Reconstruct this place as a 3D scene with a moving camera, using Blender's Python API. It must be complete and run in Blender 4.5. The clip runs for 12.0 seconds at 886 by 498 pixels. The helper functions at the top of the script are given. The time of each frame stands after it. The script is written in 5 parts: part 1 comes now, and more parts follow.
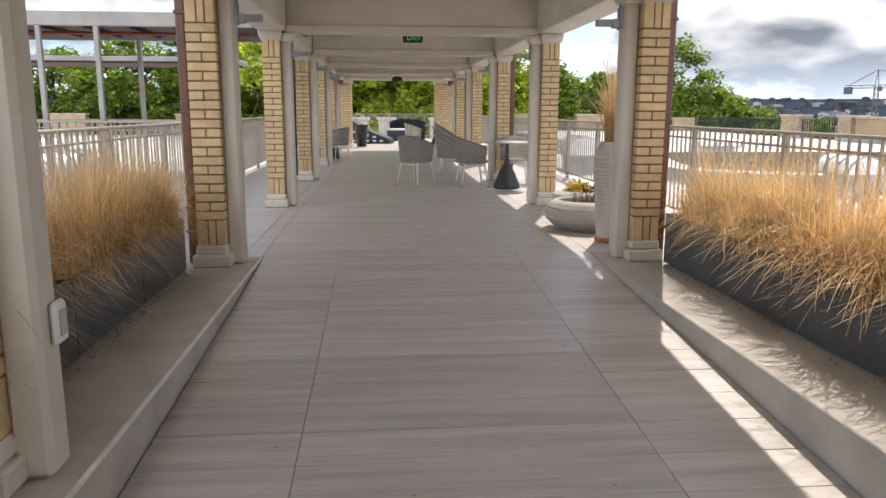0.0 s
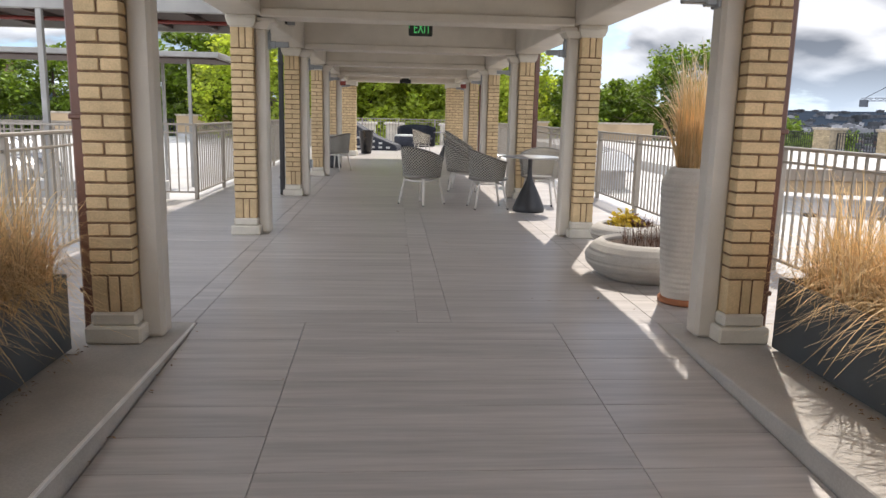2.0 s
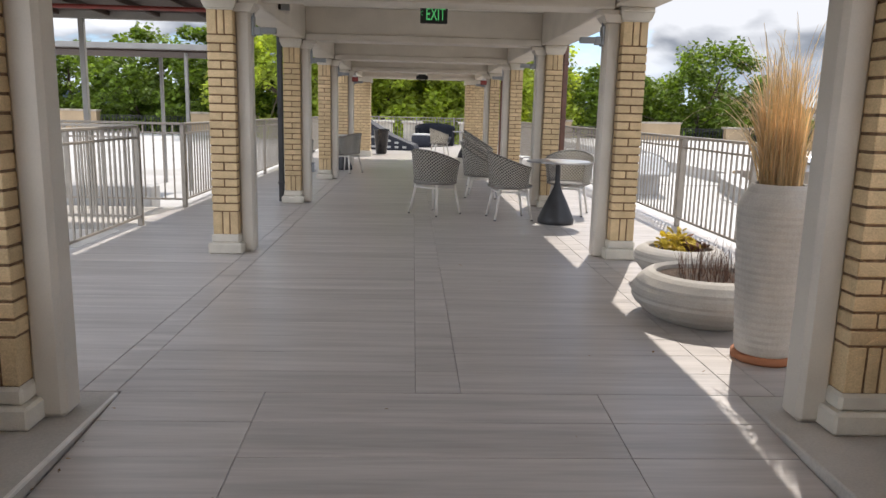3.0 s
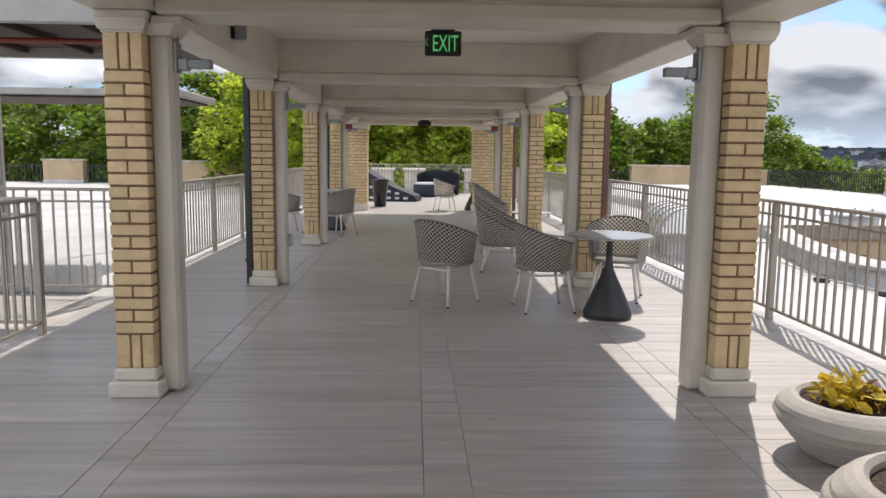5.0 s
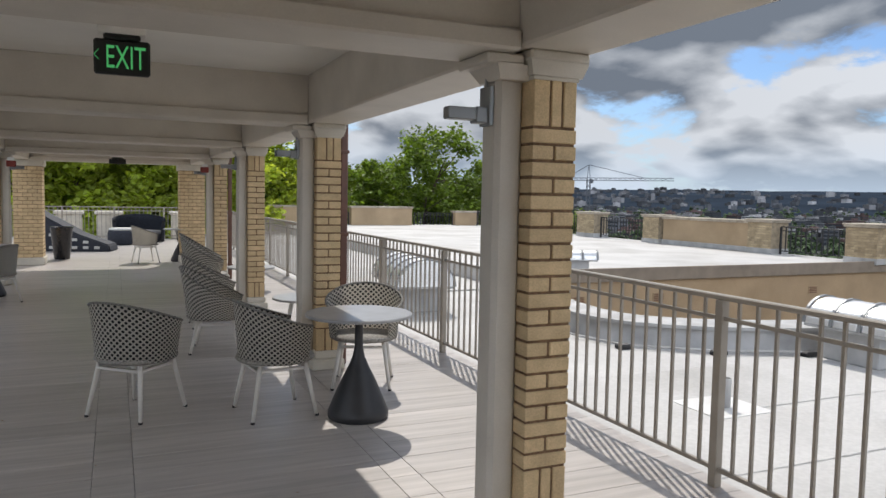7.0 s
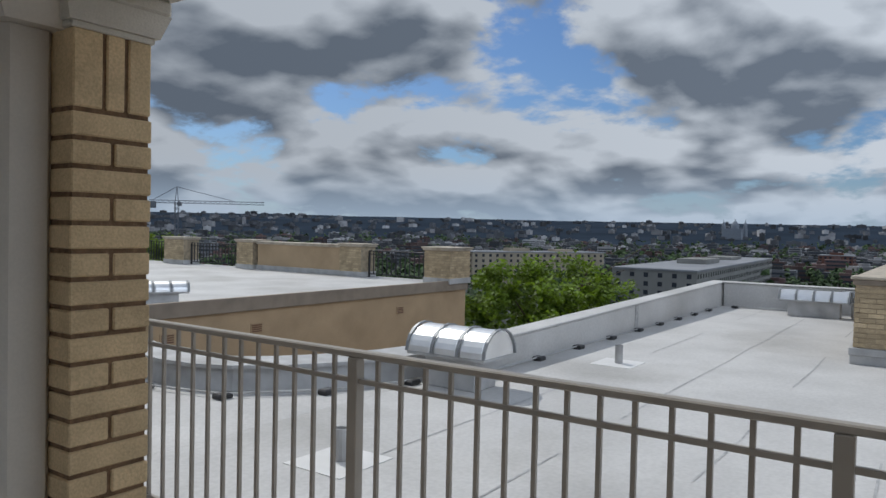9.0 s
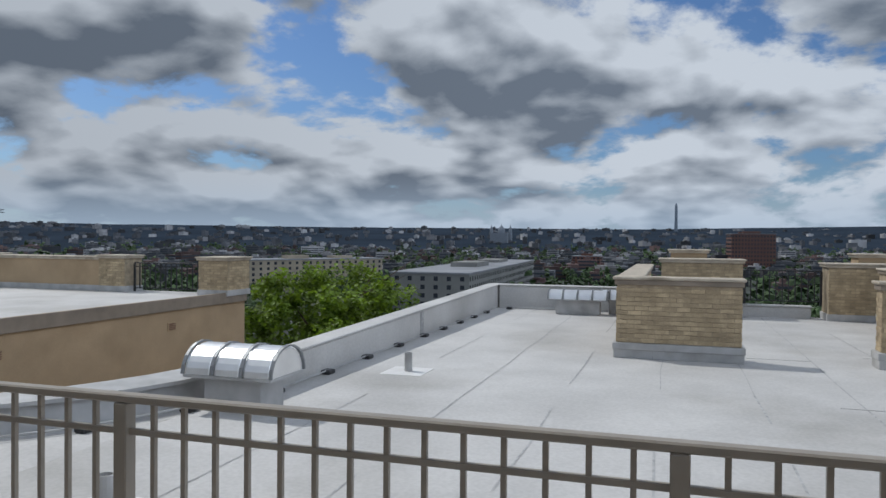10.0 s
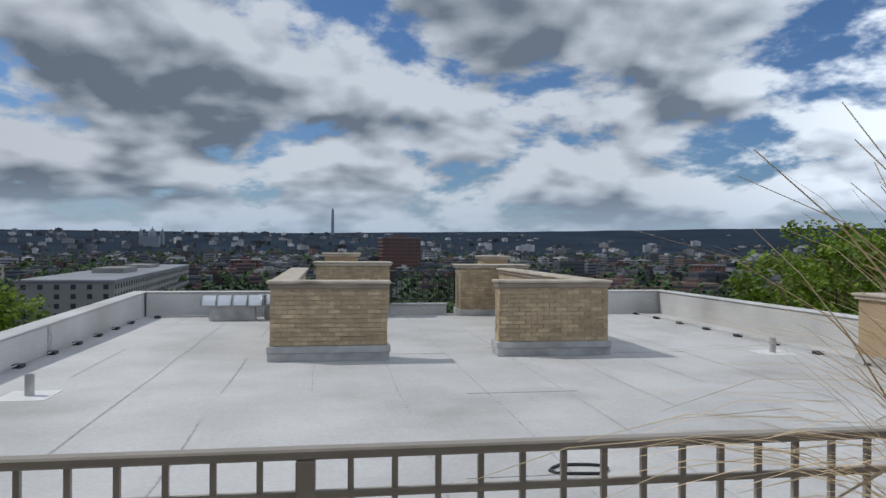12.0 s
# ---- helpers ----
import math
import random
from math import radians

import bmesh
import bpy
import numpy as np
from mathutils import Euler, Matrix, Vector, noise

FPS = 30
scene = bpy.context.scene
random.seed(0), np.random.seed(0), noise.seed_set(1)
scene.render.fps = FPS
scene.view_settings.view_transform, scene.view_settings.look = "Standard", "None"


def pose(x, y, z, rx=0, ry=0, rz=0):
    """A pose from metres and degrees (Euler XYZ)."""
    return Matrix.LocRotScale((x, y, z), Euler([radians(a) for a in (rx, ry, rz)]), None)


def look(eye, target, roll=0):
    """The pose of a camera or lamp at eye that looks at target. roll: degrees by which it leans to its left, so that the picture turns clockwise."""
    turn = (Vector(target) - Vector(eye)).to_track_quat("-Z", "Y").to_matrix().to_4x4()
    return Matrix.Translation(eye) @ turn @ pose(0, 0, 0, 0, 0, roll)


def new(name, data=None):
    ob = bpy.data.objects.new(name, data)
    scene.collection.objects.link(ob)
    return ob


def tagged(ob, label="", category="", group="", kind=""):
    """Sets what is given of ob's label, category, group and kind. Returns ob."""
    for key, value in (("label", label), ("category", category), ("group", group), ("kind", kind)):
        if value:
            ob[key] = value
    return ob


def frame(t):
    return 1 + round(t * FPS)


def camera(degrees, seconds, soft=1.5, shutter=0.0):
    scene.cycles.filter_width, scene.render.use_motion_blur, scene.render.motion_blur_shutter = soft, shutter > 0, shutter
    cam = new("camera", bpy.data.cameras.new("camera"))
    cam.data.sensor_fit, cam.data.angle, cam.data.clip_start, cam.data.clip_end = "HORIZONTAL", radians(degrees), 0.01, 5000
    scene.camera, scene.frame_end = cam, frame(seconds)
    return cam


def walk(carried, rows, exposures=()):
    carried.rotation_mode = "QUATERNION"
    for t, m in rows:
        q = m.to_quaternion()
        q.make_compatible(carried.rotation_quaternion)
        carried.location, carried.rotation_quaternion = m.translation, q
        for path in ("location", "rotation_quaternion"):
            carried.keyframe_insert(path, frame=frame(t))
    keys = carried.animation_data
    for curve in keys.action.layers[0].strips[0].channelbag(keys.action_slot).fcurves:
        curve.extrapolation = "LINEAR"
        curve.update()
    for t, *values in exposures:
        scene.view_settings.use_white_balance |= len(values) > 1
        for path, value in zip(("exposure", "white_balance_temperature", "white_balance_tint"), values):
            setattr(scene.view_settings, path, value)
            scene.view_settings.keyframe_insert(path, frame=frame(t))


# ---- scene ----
cam = camera(62.5, 12.0)
PATH = [
    (0, (1.493, 1.445, 1.232), (1.658, 3.403, 0.859), 0.2),
    (0.5, (1.456, 1.829, 1.229), (1.63, 3.785, 0.854), 0.6),
    (1, (1.504, 2.265, 1.25), (1.681, 4.223, 0.879), 0.9),
    (1.5, (1.547, 2.788, 1.243), (1.711, 4.748, 0.881), 1.1),
    (2, (1.642, 3.329, 1.265), (1.784, 5.291, 0.904), 1.3),
    (2.5, (1.711, 3.907, 1.258), (1.828, 5.87, 0.895), 1.4),
    (3, (1.78, 4.497, 1.272), (1.867, 6.461, 0.905), 1.4),
    (4.8, (1.775, 6.51, 1.40), (1.845, 8.49, 1.135), 0.8),
    (5, (1.759, 6.724, 1.426), (1.839, 8.706, 1.171), 0.7),
    (5.5, (1.749, 7.206, 1.462), (1.942, 9.184, 1.24), 0.9),
    (6, (1.776, 7.623, 1.492), (2.147, 9.579, 1.304), 1.0),
    (6.5, (1.827, 7.976, 1.546), (2.41, 9.882, 1.383), 1.1),
    (7, (1.943, 8.222, 1.565), (2.761, 10.042, 1.425), 1.1),
    (8.8, (2.54, 9.073, 1.575), (4.116, 10.303, 1.515), 1.7),
    (9, (2.598, 9.133, 1.591), (4.244, 10.268, 1.539), 1.3),
    (9.5, (2.761, 9.307, 1.604), (4.559, 10.181, 1.568), 1.0),
    (10, (2.86, 9.381, 1.614), (4.769, 9.979, 1.589), 0.5),
    (10.5, (2.934, 9.374, 1.615), (4.901, 9.733, 1.595), 0.3),
    (11, (2.923, 9.372, 1.62), (4.918, 9.513, 1.608), 0.8),
    (11.5, (2.901, 9.341, 1.633), (4.899, 9.264, 1.626), 0.7),
    (12, (2.912, 9.293, 1.627), (4.888, 8.984, 1.619), 0.4),
]
walk(cam, [(t, look(eye, target, roll)) for t, eye, target, roll in PATH],
     exposures=[(0.0, 1.15, 6900, 14), (3.0, 0.97, 6650, 13), (5.0, 0.8, 6650, 13), (6.5, 0.65, 6600, 12), (7.5, 0.25, 6400, 10), (9.0, -0.15, 6150, 9), (12.0, -0.15, 6100, 9)])

# ---- world and sun ----
SUN_WAY = Vector((0.31, 0.80, 1.0)).normalized()
SUN_ELEV = math.asin(SUN_WAY.z)
SUN_ROT = math.atan2(SUN_WAY.x, SUN_WAY.y)

world = bpy.data.worlds.new("sky")
scene.world = world
world.use_nodes = True
wn, wl = world.node_tree.nodes, world.node_tree.links
wn.clear()


def wmath(op, a, b=None, c=None, clamp=False):
    n = wn.new("ShaderNodeMath")
    n.operation, n.use_clamp = op, clamp
    for i, v in enumerate((a, b, c)):
        if v is None:
            continue
        if isinstance(v, (int, float)):
            n.inputs[i].default_value = v
        else:
            wl.new(v, n.inputs[i])
    return n.outputs[0]


def wramp(value, low, high):
    n = wn.new("ShaderNodeMapRange")
    n.interpolation_type = "SMOOTHSTEP"
    wl.new(value, n.inputs[0])
    n.inputs[1].default_value, n.inputs[2].default_value = low, high
    return n.outputs[0]


def wmix(f, a, b):
    n = wn.new("ShaderNodeMix")
    n.data_type = "RGBA"
    for sock, v in ((n.inputs[0], f), (n.inputs[6], a), (n.inputs[7], b)):
        if isinstance(v, (int, float)):
            sock.default_value = v
        elif isinstance(v, tuple):
            sock.default_value = (*v, 1)
        else:
            wl.new(v, sock)
    return n.outputs[2]


sky = wn.new("ShaderNodeTexSky")
sky.sky_type = "NISHITA"
sky.sun_disc = False
sky.sun_elevation, sky.sun_rotation = SUN_ELEV, SUN_ROT
coord = wn.new("ShaderNodeTexCoord")
axes = wn.new("ShaderNodeSeparateXYZ")
wl.new(coord.outputs["Generated"], axes.inputs[0])


def cloud_field(lift, scale, detail, seed):
    """Cloud density over the whole sky, smaller and flatter towards the horizon; lift looks a little higher up."""
    up = wmath("ADD", wmath("MAXIMUM", axes.outputs[2], 0.0), 0.22 + lift)
    shrink = wmath("POWER", up, 0.6)
    both = wn.new("ShaderNodeCombineXYZ")
    wl.new(wmath("DIVIDE", axes.outputs[0], shrink), both.inputs[0])
    wl.new(wmath("DIVIDE", axes.outputs[1], shrink), both.inputs[1])
    wl.new(wmath("ADD", wmath("MULTIPLY", wmath("LOGARITHM", up, math.e), 1.0), seed), both.inputs[2])
    n = wn.new("ShaderNodeTexNoise")
    n.inputs["Scale"].default_value = scale
    n.inputs["Detail"].default_value = detail
    n.inputs["Roughness"].default_value = 0.56
    n.inputs["Distortion"].default_value = 0.15
    wl.new(both.outputs[0], n.inputs["Vector"])
    return n.outputs["Fac"]


low = cloud_field(0.0, 2.5, 11, 4.6)
soft = cloud_field(0.032, 2.5, 3, 4.6)
puff = wmath("MULTIPLY", wmath("SUBTRACT", low, soft), 3.1)
cover = wramp(low, 0.405, 0.485)
thick = wmath("SUBTRACT", wramp(soft, 0.36, 0.76), puff, clamp=True)
tone = wmix(thick, (0.64, 0.675, 0.72), (0.165, 0.195, 0.24))
# clouds away from the sun are lit on the side that is seen
front = wmath("ADD", wmath("MULTIPLY", axes.outputs[0], -SUN_WAY.x), wmath("MULTIPLY", axes.outputs[1], -SUN_WAY.y))
facing = wn.new("ShaderNodeVectorMath")
facing.operation = "SCALE"
wl.new(tone, facing.inputs[0])
wl.new(wmath("ADD", wmath("MULTIPLY", wramp(front, -0.02, 0.6), 2.2), wmath("ADD", wmath("MULTIPLY", wramp(front, -0.9, -0.2), 0.4), 0.6)), facing.inputs["Scale"])
tone = facing.outputs[0]
blue = wn.new("ShaderNodeMix")
blue.data_type, blue.blend_type = "RGBA", "MULTIPLY"
blue.inputs[0].default_value = 1.0
wl.new(sky.outputs[0], blue.inputs[6])
blue.inputs[7].default_value = (0.048, 0.064, 0.086, 1)
haze = wramp(axes.outputs[2], 0.10, -0.01)
clouded = wmix(cover, blue.outputs[2], tone)
whole = wmix(wmath("MULTIPLY", haze, 0.75), clouded, (0.44, 0.54, 0.66))
back = wn.new("ShaderNodeBackground")
wl.new(whole, back.inputs[0])
back.inputs[1].default_value = 1.0
world_out = wn.new("ShaderNodeOutputWorld")
wl.new(back.outputs[0], world_out.inputs[0])

sun_data = bpy.data.lights.new("sun", "SUN")
sun_data.energy, sun_data.angle, sun_data.color = 2.6, radians(0.55), (1.0, 0.95, 0.87)
sun = new("sun", sun_data)
sun.matrix_world = look(SUN_WAY * 60, (0, 0, 0))

# ---- materials ----
def mat(name, color, rough=0.6, metal=0.0, vary=0.12, scale=6.0, grain=0.0, grain_scale=120.0, bump=0.0, bump_scale=60.0, stretch=(1, 1, 1), random_tone=0.0, second=None, spec=0.5, island=False, stain=0.0, stain_scale=1.3):
    m = bpy.data.materials.new(name)
    m.use_nodes = True
    n, l = m.node_tree.nodes, m.node_tree.links
    bsdf = n["Principled BSDF"]
    bsdf.inputs["Roughness"].default_value = rough
    bsdf.inputs["Metallic"].default_value = metal
    bsdf.inputs["Specular IOR Level"].default_value = spec
    co = n.new("ShaderNodeTexCoord")
    info = n.new("ShaderNodeObjectInfo")
    shift = n.new("ShaderNodeVectorMath")
    shift.operation = "MULTIPLY_ADD"
    l.new(info.outputs["Random"], shift.inputs[0])
    shift.inputs[1].default_value = (37.0, 53.0, 71.0)
    l.new(co.outputs["Object"], shift.inputs[2])
    sc = n.new("ShaderNodeVectorMath")
    sc.operation = "MULTIPLY"
    l.new(shift.outputs[0], sc.inputs[0])
    sc.inputs[1].default_value = stretch

    def tex(size, detail=4):
        t = n.new("ShaderNodeTexNoise")
        t.inputs["Scale"].default_value, t.inputs["Detail"].default_value = size, detail
        l.new(sc.outputs[0], t.inputs["Vector"])
        return t.outputs["Fac"]

    def mixed(f, a, b, mode="MIX"):
        k = n.new("ShaderNodeMix")
        k.data_type, k.blend_type = "RGBA", mode
        for s, v in ((k.inputs[0], f), (k.inputs[6], a), (k.inputs[7], b)):
            if isinstance(v, (int, float)):
                s.default_value = v
            elif isinstance(v, tuple):
                s.default_value = (*v[:3], 1)
            else:
                l.new(v, s)
        return k.outputs[2]

    def spread(v, lo, hi):
        k = n.new("ShaderNodeMapRange")
        l.new(v, k.inputs[0])
        k.inputs[1].default_value, k.inputs[2].default_value = lo, hi
        return k.outputs[0]

    dark = tuple(c * (1 - vary * 1.6) for c in color)
    light = second or tuple(min(1, c * (1 + vary)) for c in color)
    out = mixed(spread(tex(scale), 0.3, 0.7), dark, light)
    if random_tone:
        source = info.outputs["Random"]
        if island:
            source = n.new("ShaderNodeNewGeometry").outputs["Random Per Island"]
        out = mixed(spread(source, 0, 1), mixed(1.0, out, (1 - random_tone,) * 3, "MULTIPLY"), mixed(1.0, out, (1 + random_tone,) * 3, "MULTIPLY"))
    if grain:
        out = mixed(spread(tex(grain_scale, 2), 0.35, 0.65), mixed(1.0, out, (1 - grain,) * 3, "MULTIPLY"), out)
    if stain:
        out = mixed(spread(tex(stain_scale, 6), 0.52, 0.75), out, mixed(1.0, out, (1 - stain, 1 - stain * 1.05, 1 - stain * 1.15), "MULTIPLY"))
    l.new(out, bsdf.inputs["Base Color"])
    if bump:
        b = n.new("ShaderNodeBump")
        b.inputs["Strength"].default_value, b.inputs["Distance"].default_value = bump, 0.01
        l.new(tex(bump_scale), b.inputs["Height"])
        l.new(b.outputs[0], bsdf.inputs["Normal"])
    return m


M_BRICK = mat("yellow_brick", (0.66, 0.49, 0.28), 0.85, vary=0.10, scale=9, grain=0.18, grain_scale=140, bump=0.35, bump_scale=120, random_tone=0.09)
M_MORTAR = mat("brown_mortar", (0.20, 0.12, 0.065), 0.95, vary=0.25, scale=40, bump=0.5, bump_scale=160)
M_STONE = mat("cast_stone", (0.64, 0.595, 0.51), 0.8, vary=0.08, scale=5, grain=0.08, grain_scale=200, bump=0.2, bump_scale=150, stain=0.15)
M_PAINT = mat("greige_paint", (0.60, 0.55, 0.475), 0.5, vary=0.05, scale=3, grain=0.04, bump=0.06, bump_scale=40, stain=0.08)
M_CEIL = mat("ceiling_paint", (0.80, 0.765, 0.70), 0.45, vary=0.05, scale=1.2, bump=0.05, bump_scale=8, stain=0.06)
M_TILE = mat("grey_plank_tile", (0.47, 0.435, 0.41), 0.36, vary=0.12, scale=2.2, grain=0.10, grain_scale=9, bump=0.05, bump_scale=30, stretch=(0.35, 6.0, 1), random_tone=0.07, stain=0.12, stain_scale=0.9)
M_GROUT = mat("grout", (0.27, 0.25, 0.235), 0.9, vary=0.2, scale=20)
M_KERB = mat("kerb_concrete", (0.46, 0.43, 0.39), 0.75, vary=0.10, scale=3, grain=0.10, grain_scale=90, bump=0.15, bump_scale=70, stain=0.18)
M_PIPE = mat("brown_downpipe_paint", (0.13, 0.055, 0.035), 0.4, vary=0.15, scale=6)
M_ROOF = mat("white_roof_membrane", (0.52, 0.512, 0.50), 0.7, vary=0.09, scale=0.8, grain=0.10, grain_scale=25, bump=0.15, bump_scale=14, stain=0.26, stain_scale=0.45)
M_SEAM = mat("roof_seam", (0.40, 0.40, 0.40), 0.8, vary=0.2, scale=12)
M_RAIL = mat("beige_rail_paint", (0.31, 0.275, 0.23), 0.4, vary=0.06, scale=8)
M_BLACK = mat("black_iron", (0.02, 0.02, 0.022), 0.5, vary=0.2, scale=10)
M_STUCCO = mat("tan_stucco", (0.43, 0.315, 0.195), 0.9, vary=0.08, scale=1.2, grain=0.10, grain_scale=60, bump=0.2, bump_scale=60, stain=0.22, stain_scale=0.8)
M_COPING = mat("weathered_coping", (0.48, 0.42, 0.34), 0.85, vary=0.15, scale=3, grain=0.12, bump=0.2, stain=0.45, stain_scale=2.0)
M_FLASH = mat("grey_flashing", (0.42, 0.42, 0.42), 0.6, vary=0.15, scale=3, stain=0.3)
M_TIN = mat("galvanised_metal", (0.85, 0.86, 0.87), 0.33, metal=0.85, vary=0.06, scale=3)
M_PLANTER = mat("charcoal_planter_metal", (0.055, 0.066, 0.073), 0.36, vary=0.15, scale=3, stain=0.2)
M_SOIL = mat("dark_soil", (0.07, 0.045, 0.03), 1.0, vary=0.4, scale=40, bump=0.9, bump_scale=60)
M_STRAW = mat("dry_grass_straw", (0.74, 0.54, 0.29), 0.8, vary=0.25, scale=3, random_tone=0.35, island=True)
M_POT = mat("pale_ceramic", (0.46, 0.43, 0.385), 0.75, vary=0.08, scale=6, grain=0.1, bump=0.15, stain=0.15)
M_TERRA = mat("terracotta", (0.33, 0.13, 0.06), 0.85, vary=0.15, scale=8)
M_LEG = mat("white_leg_paint", (0.70, 0.67, 0.62), 0.45, vary=0.04)
M_DARKMETAL = mat("black_table_metal", (0.025, 0.025, 0.028), 0.45, vary=0.15, scale=8)
M_TOP = mat("grey_table_top", (0.33, 0.33, 0.33), 0.3, vary=0.08, scale=9)
M_GREYMETAL = mat("grey_fixture_metal", (0.27, 0.28, 0.29), 0.4, metal=0.4, vary=0.08)
M_LEAF = mat("green_leaf", (0.14, 0.205, 0.022), 0.6, vary=0.3, scale=1.0, random_tone=0.45, island=True)
M_LEAF2 = mat("yellow_green_leaf", (0.36, 0.43, 0.07), 0.6, vary=0.3, scale=1.0, random_tone=0.4, island=True)
M_BARK = mat("bark", (0.09, 0.065, 0.045), 0.95, vary=0.3, scale=6, bump=0.6, bump_scale=30)
M_YELLOW = mat("yellow_leaf", (0.62, 0.48, 0.05), 0.6, vary=0.3, scale=20, random_tone=0.3, island=True)
M_NAVY = mat("dark_woven_cover", (0.022, 0.026, 0.038), 0.8, vary=0.3, scale=30, bump=0.6, bump_scale=60)
M_CUSHION = mat("pale_cushion", (0.50, 0.50, 0.48), 0.9, vary=0.06, scale=8, bump=0.2, bump_scale=200)
M_STEEL = mat("painted_canopy_steel", (0.30, 0.29, 0.27), 0.5, vary=0.1, scale=4)
M_CANOPY = mat("brown_canopy_fabric", (0.075, 0.05, 0.042), 0.8, vary=0.2, scale=5)
M_REDPAINT = mat("red_paint", (0.22, 0.03, 0.02), 0.45)
M_WHITE = mat("white_plastic", (0.72, 0.71, 0.69), 0.4, vary=0.03)
M_EXITBOX = mat("black_sign_box", (0.012, 0.013, 0.012), 0.5, vary=0.1)


def weave_mat():
    """Pale cord woven over dark gaps, in rows of small lozenges."""
    m = mat("woven_cord", (0.42, 0.40, 0.37), 0.8, vary=0.05)
    n, l = m.node_tree.nodes, m.node_tree.links
    bsdf = n["Principled BSDF"]
    uv = n.new("ShaderNodeUVMap")
    axes_uv = n.new("ShaderNodeSeparateXYZ")
    l.new(uv.outputs[0], axes_uv.inputs[0])

    def op(kind, a, b=None):
        k = n.new("ShaderNodeMath")
        k.operation = kind
        for i, v in enumerate((a, b)):
            if v is None:
                continue
            if isinstance(v, (int, float)):
                k.inputs[i].default_value = v
            else:
                l.new(v, k.inputs[i])
        return k.outputs[0]

    u = op("MULTIPLY", axes_uv.outputs[0], 1.1 * math.pi)
    v = op("MULTIPLY", axes_uv.outputs[1], 1.1 * math.pi)
    wave = op("MULTIPLY", op("SINE", op("ADD", u, v)), op("SINE", op("SUBTRACT", u, v)))
    hole = n.new("ShaderNodeMapRange")
    l.new(op("ABSOLUTE", wave), hole.inputs[0])
    hole.inputs[1].default_value, hole.inputs[2].default_value = 0.40, 0.58
    k = n.new("ShaderNodeMix")
    k.data_type = "RGBA"
    l.new(hole.outputs[0], k.inputs[0])
    k.inputs[6].default_value = (0.62, 0.59, 0.53, 1)
    k.inputs[7].default_value = (0.02, 0.02, 0.02, 1)
    l.new(k.outputs[2], bsdf.inputs["Base Color"])
    b = n.new("ShaderNodeBump")
    b.invert = True
    b.inputs["Strength"].default_value, b.inputs["Distance"].default_value = 0.6, 0.006
    l.new(hole.outputs[0], b.inputs["Height"])
    l.new(b.outputs[0], bsdf.inputs["Normal"])
    return m


M_WEAVE = weave_mat()


def glow_mat(name, color, strength):
    m = bpy.data.materials.new(name)
    m.use_nodes = True
    b = m.node_tree.nodes["Principled BSDF"]
    b.inputs["Base Color"].default_value = (*color, 1)
    b.inputs["Emission Color"].default_value = (*color, 1)
    b.inputs["Emission Strength"].default_value = strength
    return m


M_EXIT = glow_mat("exit_letters", (0.10, 0.62, 0.20), 0.22)


def translucent(m, amount, tint):
    """Lets light through thin leaves and straw."""
    n, l = m.node_tree.nodes, m.node_tree.links
    bsdf = n["Principled BSDF"]
    out = n["Material Output"]
    t = n.new("ShaderNodeBsdfTranslucent")
    k = n.new("ShaderNodeMix")
    k.data_type, k.blend_type = "RGBA", "MULTIPLY"
    k.inputs[0].default_value = 1.0
    l.new(bsdf.inputs["Base Color"].links[0].from_socket, k.inputs[6])
    k.inputs[7].default_value = (*tint, 1)
    l.new(k.outputs[2], t.inputs[0])
    mix = n.new("ShaderNodeMixShader")
    mix.inputs[0].default_value = amount
    l.new(bsdf.outputs[0], mix.inputs[1])
    l.new(t.outputs[0], mix.inputs[2])
    l.new(mix.outputs[0], out.inputs[0])


translucent(M_LEAF, 0.35, (1.3, 1.4, 0.7))
translucent(M_LEAF2, 0.6, (1.3, 1.3, 0.6))
M_PALESTRAW = mat("pale_straw", (0.70, 0.58, 0.40), 0.8, vary=0.2, scale=3, random_tone=0.3, island=True)
translucent(M_PALESTRAW, 0.3, (1.1, 1.0, 0.8))
translucent(M_STRAW, 0.35, (1.1, 1.0, 0.8))
translucent(M_YELLOW, 0.4, (1.1, 1.0, 0.7))

# ---- building blocks ----
def mesh_of(bm, name, material, smooth=False):
    me = bpy.data.meshes.new(name)
    bm.to_mesh(me)
    bm.free()
    for mm in material if isinstance(material, (list, tuple)) else [material]:
        me.materials.append(mm)
    if smooth:
        me.polygons.foreach_set("use_smooth", [True] * len(me.polygons))
    return me


def part(name, bm, material, parent=None, label="", smooth=False):
    ob = new(name, mesh_of(bm, name, material, smooth))
    if parent:
        ob.parent = parent
    if label:
        ob["label"] = label
    return ob


def base(name, m, label, category, group="", kind=""):
    ob = new(name)
    ob.empty_display_size = 0.1
    ob.matrix_basis = m
    return tagged(ob, label, category, group, kind)


def box(bm, x0, x1, y0, y1, z0, z1, bevel=0.0):
    made = bmesh.ops.create_cube(bm, size=1.0, matrix=Matrix.Translation(((x0 + x1) / 2, (y0 + y1) / 2, (z0 + z1) / 2)) @ Matrix.Diagonal((x1 - x0, y1 - y0, z1 - z0, 1)))
    if bevel:
        edges = {e for v in made["verts"] for e in v.link_edges}
        bmesh.ops.bevel(bm, geom=list(edges), offset=bevel, segments=1, affect="EDGES", profile=0.7)
    return bm


def boxed(x0, x1, y0, y1, z0, z1, bevel=0.0):
    return box(bmesh.new(), x0, x1, y0, y1, z0, z1, bevel)


